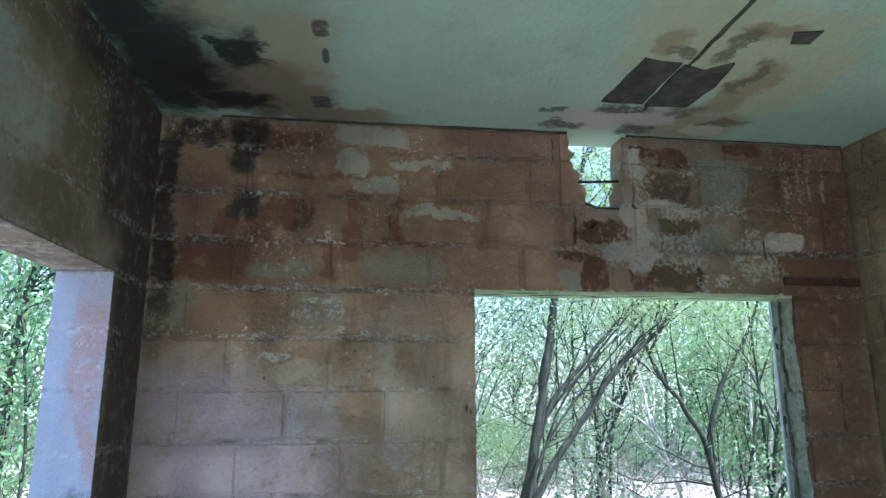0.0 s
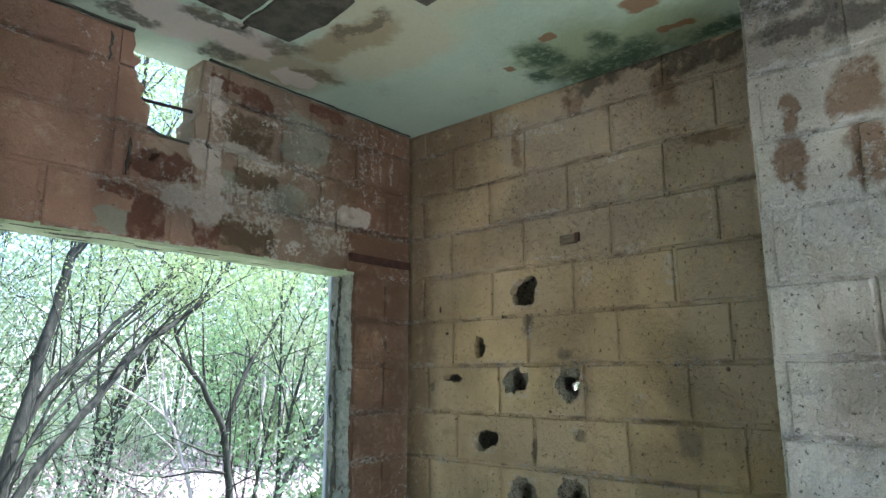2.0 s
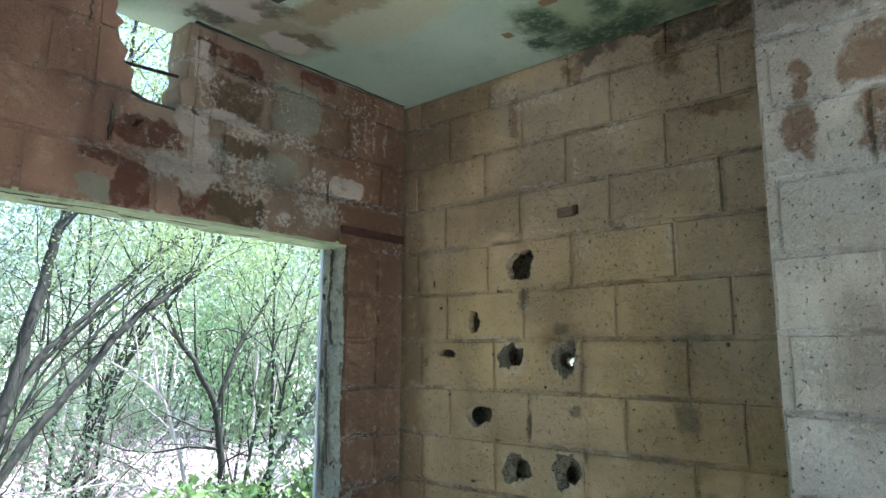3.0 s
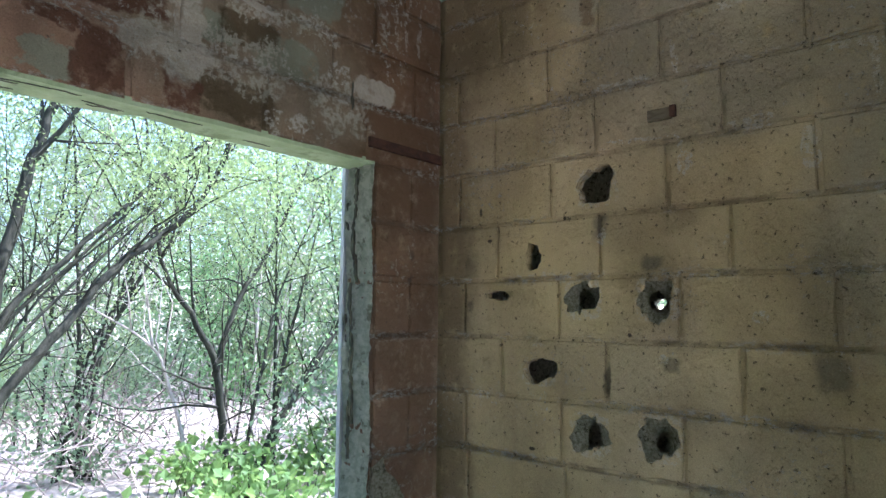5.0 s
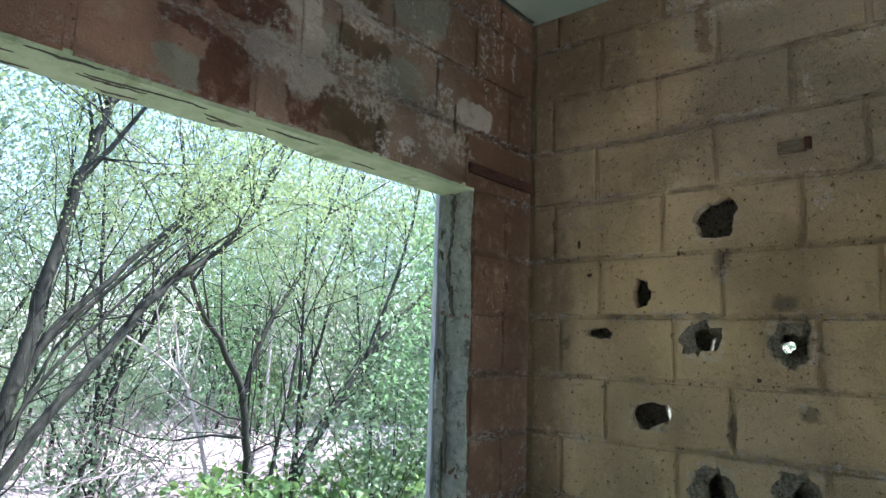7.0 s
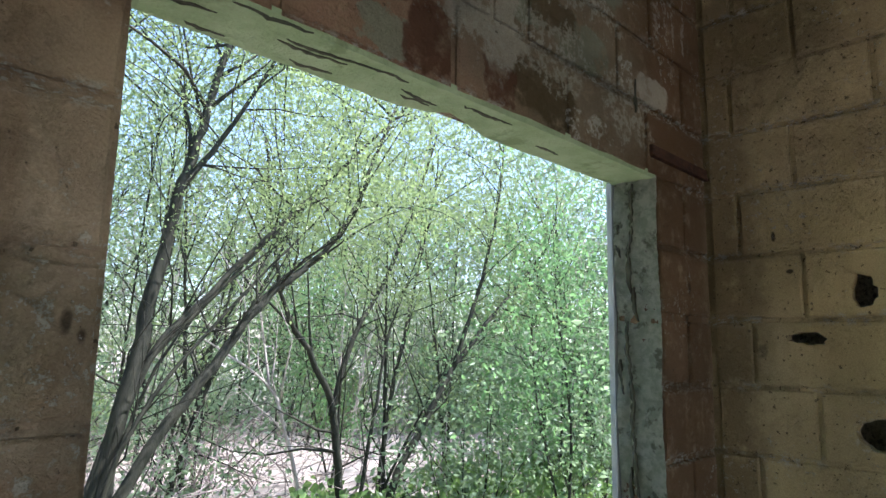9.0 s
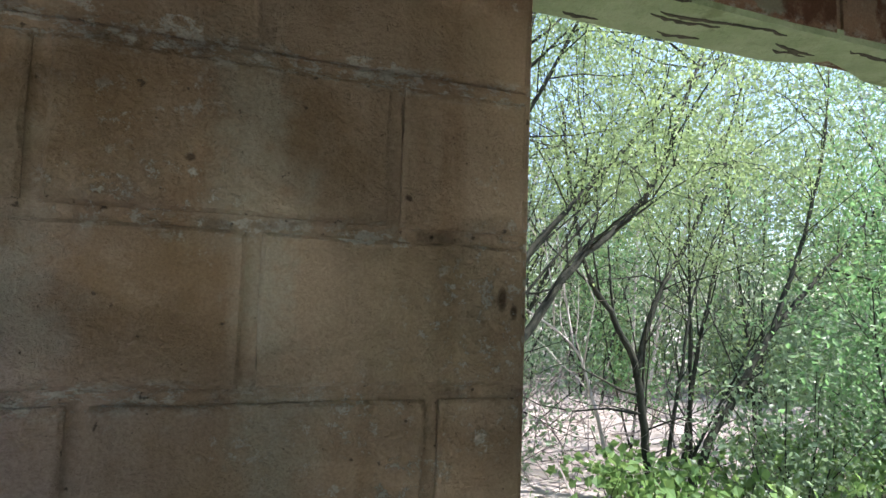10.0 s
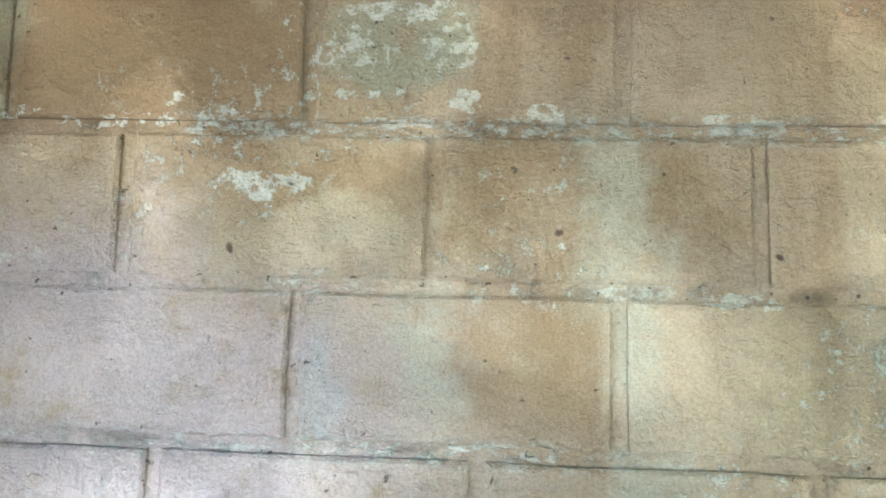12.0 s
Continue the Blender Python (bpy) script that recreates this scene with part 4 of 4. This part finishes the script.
def tree(label, stems, seed, leaf_count, leaf_size, leaf_mat, wood=None, twigs=14, crown_z=1.8, spread=0.9, category="tree", droop=0.3):
    """A thicket tree: bent stems with twigs (trunk) and a loose crown of small leaves. stems: (points, r0, r1)."""
    r = random.Random(seed)
    root = tagged(new("tree"), label, category, "thicket trees")
    root.location = stems[0][0][0]
    o = Vector(root.location)
    tv, tf, tips = [], [], []

    def add(points, radii, sides):
        v, f = tube([Vector(p) - o for p in points], radii, sides)
        k = len(tv)
        tv.extend(v)
        tf.extend(tuple(i + k for i in face) for face in f)

    for points, r0, r1 in stems:
        line = wander(points, r, r0 * 0.25, 6)
        m = len(line)
        add(line, [r0 + (r1 - r0) * (i / (m - 1)) for i in range(m)], 8)
        for _ in range(twigs):
            i = r.randrange(m // 4, m)
            p = line[i]
            along = (line[min(i + 1, m - 1)] - line[i - 1]).normalized()
            d = (along + Vector((r.gauss(0, 0.8), r.gauss(0, 0.8), r.gauss(0.15, 0.6)))).normalized()
            length = r.uniform(0.4, 1.5) * spread
            q = [p]
            for s in range(4):
                d = (d + Vector((r.gauss(0, 0.25), r.gauss(0, 0.25), r.gauss(0.02, 0.22)))).normalized()
                q.append(q[-1] + d * length / 4)
            if any(in_ruin(p2) for p2 in q):
                continue
            w = min(r0 * 0.35, 0.016) * r.uniform(0.5, 1.0)
            add(q, [w, w * 0.8, w * 0.6, w * 0.4, w * 0.2], 4)
            tips.extend(q[1:])
            for s in (2, 3, 4):
                d2 = (d + Vector((r.gauss(0, 0.9), r.gauss(0, 0.9), r.gauss(0, 0.7)))).normalized()
                e = q[s] + d2 * length * 0.45
                add([q[s], (q[s] + e) / 2 + Vector((0, 0, 0.02)), e], [w * 0.35, w * 0.25, w * 0.12], 3)
                tips.extend([(q[s] + e) / 2, e])
    trunk = mesh_object("trunk", tv, tf, wood or bark, root, smooth=True)
    high = [t for t in tips if t.z > crown_z] or tips
    pts = []
    for _ in range(leaf_count):
        c = r.choice(high)
        pts.append(c - o + Vector((r.gauss(0, 0.16), r.gauss(0, 0.16), r.gauss(0, 0.12))) * spread)
    pts = [p for p in pts if not in_ruin(p + o)]
    v, f = leaves(pts, leaf_size, r, droop)
    mesh_object("crown", v, f, leaf_mat, root, "loose fine green leaves")
    return root


NEAR = "slender grey-barked thicket tree leaning outside the window"
tree(NEAR, [([(-1.08, 2.6, -0.15), (-0.94, 2.6, 0.8), (-0.81, 2.6, 1.54), (-0.69, 2.6, 2.25), (-0.59, 2.6, 2.65), (-0.43, 2.65, 3.3), (-0.2, 2.8, 3.9)], 0.05, 0.014), ([(-0.67, 2.6, 2.36), (-0.45, 2.5, 2.75), (-0.1, 2.4, 3.5)], 0.02, 0.006)], 1, 11000, 0.024, leaf_near, crown_z=2.2)
tree(NEAR, [([(-1.45, 2.4, -0.15), (-0.88, 2.4, 0.89), (-0.45, 2.4, 1.495), (-0.19, 2.4, 1.81), (0.1, 2.4, 2.04), (0.3, 2.4, 2.27), (0.51, 2.45, 2.65), (1.0, 2.6, 3.6)], 0.033, 0.010)], 2, 8000, 0.024, leaf_near, crown_z=2.2)
tree("tangle of thin leaning grey stems in the thicket", [([(-1.25, 2.6, -0.15), (-0.82, 2.6, 1.29), (-0.455, 2.6, 1.81), (0.35, 2.6, 2.65), (1.1, 2.7, 3.4)], 0.028, 0.008), ([(-1.2, 2.75, -0.15), (-0.8, 2.8, 1.2), (-0.3, 2.8, 1.85), (0.5, 2.8, 2.7)], 0.02, 0.006), ([(-1.15, 2.5, -0.15), (-0.9, 2.5, 1.0), (-0.4, 2.5, 1.7), (0.3, 2.5, 2.45)], 0.016, 0.005), ([(-1.0, 2.9, -0.15), (-0.6, 2.9, 1.4), (0.3, 3.0, 2.3)], 0.014, 0.004)], 3, 8000, 0.024, leaf_near, twigs=10, crown_z=2.1)
tree("many-stemmed grey shrub tree with forked trunks", [([(1.36, 3.7, -0.15), (1.318, 3.7, 0.27), (1.19, 3.7, 1.05), (0.95, 3.72, 1.5), (0.66, 3.7, 1.96), (0.5, 3.8, 3.2)], 0.045, 0.01), ([(1.2, 3.7, 0.95), (1.4, 3.7, 1.6), (1.7, 3.7, 2.06), (2.1, 3.7, 2.9), (2.5, 3.8, 3.8)], 0.03, 0.008), ([(1.5, 3.75, -0.15), (1.75, 3.8, 0.9), (2.0, 3.9, 1.7), (2.5, 4.0, 2.6)], 0.022, 0.006), ([(1.45, 3.6, -0.15), (1.8, 3.5, 0.6), (2.4, 3.5, 1.4)], 0.018, 0.005)], 4, 14000, 0.024, leaf_near, crown_z=1.9)
tree("slender tree leaning away with a forked stem", [([(1.3, 3.3, -0.15), (1.61, 3.3, 0.49), (2.29, 3.3, 1.38), (3.11, 3.35, 2.05), (4.0, 3.5, 2.7)], 0.04, 0.012), ([(2.25, 3.3, 1.34), (2.6, 3.3, 2.1), (2.88, 3.3, 2.94), (3.1, 3.4, 3.8)], 0.025, 0.006)], 5, 14000, 0.024, leaf_near, crown_z=1.7)
tree("pale dead sapling with bare branches", [([(1.25, 3.9, -0.15), (1.12, 3.9, 0.12), (0.9, 3.9, 0.8), (0.71, 3.9, 1.2), (0.14, 3.9, 1.56)], 0.025, 0.006), ([(0.72, 3.9, 1.2), (0.7, 4.0, 1.6), (0.6, 4.0, 2.1)], 0.012, 0.004)], 6, 150, 0.04, leaf_near, pale_bark, twigs=9, crown_z=1.2)

SAPLING = "young broad-leaved sapling with deep green leaves"
for i, (x, y, h) in enumerate([(3.0, 2.6, 2.1), (3.9, 3.3, 2.8), (4.7, 2.9, 2.4), (5.3, 4.2, 3.2), (2.6, 5.6, 2.2), (-4.7, 2.3, 3.0), (-5.5, 3.7, 3.4), (-4.3, 3.4, 2.4)]):
    stems = [([(x, y, -0.2), (x + 0.1, y, h * 0.4), (x + 0.25 * math.sin(i), y + 0.1, h)], 0.018, 0.005), ([(x, y, -0.1), (x - 0.25, y + 0.1, h * 0.45), (x - 0.5, y, h * 0.85)], 0.014, 0.004)]
    tree(SAPLING, stems, 60 + i, 3600, 0.05, leaf_deep, twigs=18, crown_z=0.3, spread=0.95, droop=0.5)

# the wood behind, and round the other sides of the ruin
r4 = random.Random(31)
spots = []
for _ in range(400):
    a = r4.uniform(-1.4, 1.9)
    d = r4.uniform(4.5, 15)
    spots.append((-1.9 + d * math.sin(a), d * math.cos(a) * 1.0))
for _ in range(90):
    spots.append((r4.uniform(-13, -6.0), r4.uniform(-3, 6)))
chosen = []
for x, y in spots:
    if -6.0 < x < 2.2 and y < 4.4:
        continue
    if 1.5 < x < 7 and 4.5 < y < 9 and r4.random() < 0.75:
        continue
    if all((x - a) ** 2 + (y - b) ** 2 > 1.0 for a, b in chosen):
        chosen.append((x, y))
    if len(chosen) >= 72:
        break
for _ in range(60):
    x, y = r4.uniform(-3, 12), r4.uniform(7.5, 15)
    if all((x - a) ** 2 + (y - b) ** 2 > 0.7 for a, b in chosen) and len(chosen) < 98:
        chosen.append((x, y))
for i, (x, y) in enumerate(chosen):
    lean = Vector((r4.gauss(0.7, 1.0), r4.gauss(0, 0.7), 0))
    h = r4.uniform(3.5, 6.5)
    base = Vector((x, y, -0.25))
    stems = []
    for s in range(r4.choice((1, 2, 2, 3))):
        b = base + Vector((r4.gauss(0, 0.15), r4.gauss(0, 0.15), 0))
        l2 = lean + Vector((r4.gauss(0, 0.6), r4.gauss(0, 0.6), 0))
        stems.append(([b, b + l2 * 0.25 + Vector((0, 0, h * 0.3)), b + l2 * 0.7 + Vector((0, 0, h * 0.6)), b + l2 * 1.3 + Vector((0, 0, h))], r4.uniform(0.012, 0.036), 0.005))
    tree("slim woodland tree with a light green crown", stems, 100 + i, 3900, 0.043, leaf_near if i % 2 else leaf_far, pale_bark if i % 3 == 0 else bark, twigs=21, crown_z=r4.uniform(0.2, 1.4), spread=1.35)

# taller trees rooted out of view, added over the thicket to shade its stems
for i in range(8):
    x, y = -6.2 + i * 0.55 + r4.uniform(-0.2, 0.2), 2.2 + 0.35 * i + r4.uniform(-0.3, 0.3)
    h = r4.uniform(5.0, 7.0)
    b, l2 = Vector((x, y, -0.25)), Vector((r4.uniform(2.0, 5.5), r4.uniform(-0.8, 0.6), 0))
    tree("tall slim tree rooted out of view, added to shade the thicket", [([b, b + l2 * 0.05 + Vector((0, 0, h * 0.45)), b + l2 * 0.4 + Vector((0, 0, h * 0.8)), b + l2 + Vector((0, 0, h))], r4.uniform(0.025, 0.04), 0.006)], 300 + i, 6500, 0.05, leaf_near, twigs=26, crown_z=3.2, spread=1.5)


def shrub(x, y, size, seed, mat):
    """A low bush: thin stems from one root and leaves down to the ground."""
    r = random.Random(seed)
    root = tagged(new("shrub"), "low leafy green shrub on the woodland floor", "shrub", "woodland shrubs")
    root.location = (x, y, -0.2)
    tv, tf, pts = [], [], []
    for _ in range(9):
        d = Vector((r.gauss(0, 0.5), r.gauss(0, 0.5), 1)).normalized()
        q = [Vector((r.gauss(0, 0.06), r.gauss(0, 0.06), 0))]
        for k in range(5):
            d = (d + Vector((r.gauss(0, 0.2), r.gauss(0, 0.2), r.gauss(0, 0.12)))).normalized()
            q.append(q[-1] + d * size * r.uniform(0.18, 0.3))
        v, f = tube(q, [0.009, 0.008, 0.006, 0.005, 0.004, 0.002], 4)
        k = len(tv)
        tv.extend(v)
        tf.extend(tuple(i + k for i in face) for face in f)
        for _ in range(330):
            c = q[r.randrange(1, 6)]
            pts.append(c + Vector((r.gauss(0, 0.2), r.gauss(0, 0.2), r.gauss(0, 0.17))) * size)
    pts = [p for p in pts if p.z > 0.02 and not in_ruin(p + Vector((x, y, -0.2)))]
    mesh_object("trunk", tv, tf, bark, root, smooth=True)
    v, f = leaves(pts, 0.055, r, 0.25, 0.55)
    mesh_object("foliage", v, f, mat, root, "small green leaves")


placed = 0
for i in range(300):
    x, y = r4.uniform(-11, 15), r4.uniform(-3, 15)
    if -5.8 < x < 1.8 and y < 4.9 or (0.8 < x < 5.5 and 3.5 < y < 9.5) or (x < -4.6 and r4.random() < 0.5):
        continue
    if x > 0 and y < 1.2:
        continue
    shrub(x, y, r4.uniform(0.8, 1.7), 500 + i, leaf_far if i % 2 else leaf_near)
    placed += 1
    if placed >= 75:
        break


def far_wood():
    g = np.random.RandomState(4)
    pts = []
    for _ in range(1250):
        a, d = g.uniform(-2.0, 2.0), g.uniform(13, 30)
        c = np.array((-1.5 + d * math.sin(a), d * math.cos(a), 15.0 * g.uniform(0.0, 1.0) ** 1.25))
        pts.append(c + g.normal(size=(340, 3)) * np.array((1.2, 1.2, 0.9)))
    p = np.concatenate(pts)
    p[:, 2] = np.maximum(p[:, 2], -0.05)
    v, f = leaves(p, 0.15, random.Random(2), 0.2, 0.6)
    tagged(mesh_object("far_woods", v, f, leaf_far), "dense sunlit green foliage of the surrounding woods", "woods", kind="stuff")


far_wood()


def herbs():
    r = random.Random(9)
    pts, tv, tf = [], [], []
    for _ in range(620):
        x, y = r.uniform(-2.4, 5.5), r.uniform(0.7, 4.6)
        if x < 0.6 and y > 3.2 or (0.9 < x < 2.6 and y > 4):
            continue
        h = r.uniform(0.08, 0.36) * (1.15 if x > 0.2 else 1.0)
        top = Vector((x + r.gauss(0, 0.12), y + r.gauss(0, 0.12), h))
        v, f = tube([(x, y, -0.2), ((x + top.x) / 2, (y + top.y) / 2, h * 0.5), top], [0.004, 0.003, 0.002], 3)
        k = len(tv)
        tv.extend(v)
        tf.extend(tuple(i + k for i in face) for face in f)
        for _ in range(16):
            s = r.random() ** 0.5
            pts.append((x + (top.x - x) * s + r.gauss(0, 0.09), y + (top.y - y) * s + r.gauss(0, 0.09), h * s + r.uniform(-0.03, 0.05)))
    v, f = leaves(pts, 0.085, r, 0.1, 0.8)
    k = len(tv)
    slots = [0] * len(tf) + [1] * len(f)
    ob = mesh_object("undergrowth", tv + v, tf + [tuple(i + k for i in q) for q in f], [bark, leaf_herb], slots=slots)
    tagged(ob, "lush broad-leaved green undergrowth below the window", "undergrowth", kind="stuff")


herbs()


def brush():
    r = random.Random(12)
    tv, tf = [], []
    for _ in range(520):
        x, y = r.gauss(1.0, 1.3), r.uniform(3.6, 7.5)
        p = Vector((x, y, r.uniform(-0.1, 0.5)))
        d = Vector((r.gauss(0, 1), r.gauss(0, 0.6), r.gauss(0.5, 0.6))).normalized()
        q = [p]
        for s in range(4):
            d = (d + Vector((r.gauss(0, 0.25), r.gauss(0, 0.25), r.gauss(-0.06, 0.2)))).normalized()
            q.append(q[-1] + d * r.uniform(0.12, 0.32))
        w = r.uniform(0.003, 0.009)
        v, f = tube(q, [w, w * 0.9, w * 0.7, w * 0.5, w * 0.3], 3)
        k = len(tv)
        tv.extend(v)
        tf.extend(tuple(i + k for i in face) for face in f)
    tagged(mesh_object("brushwood", tv, tf, brush_wood), "tangle of pale dry dead twigs on the ground", "brushwood", kind="stuff")


brush()
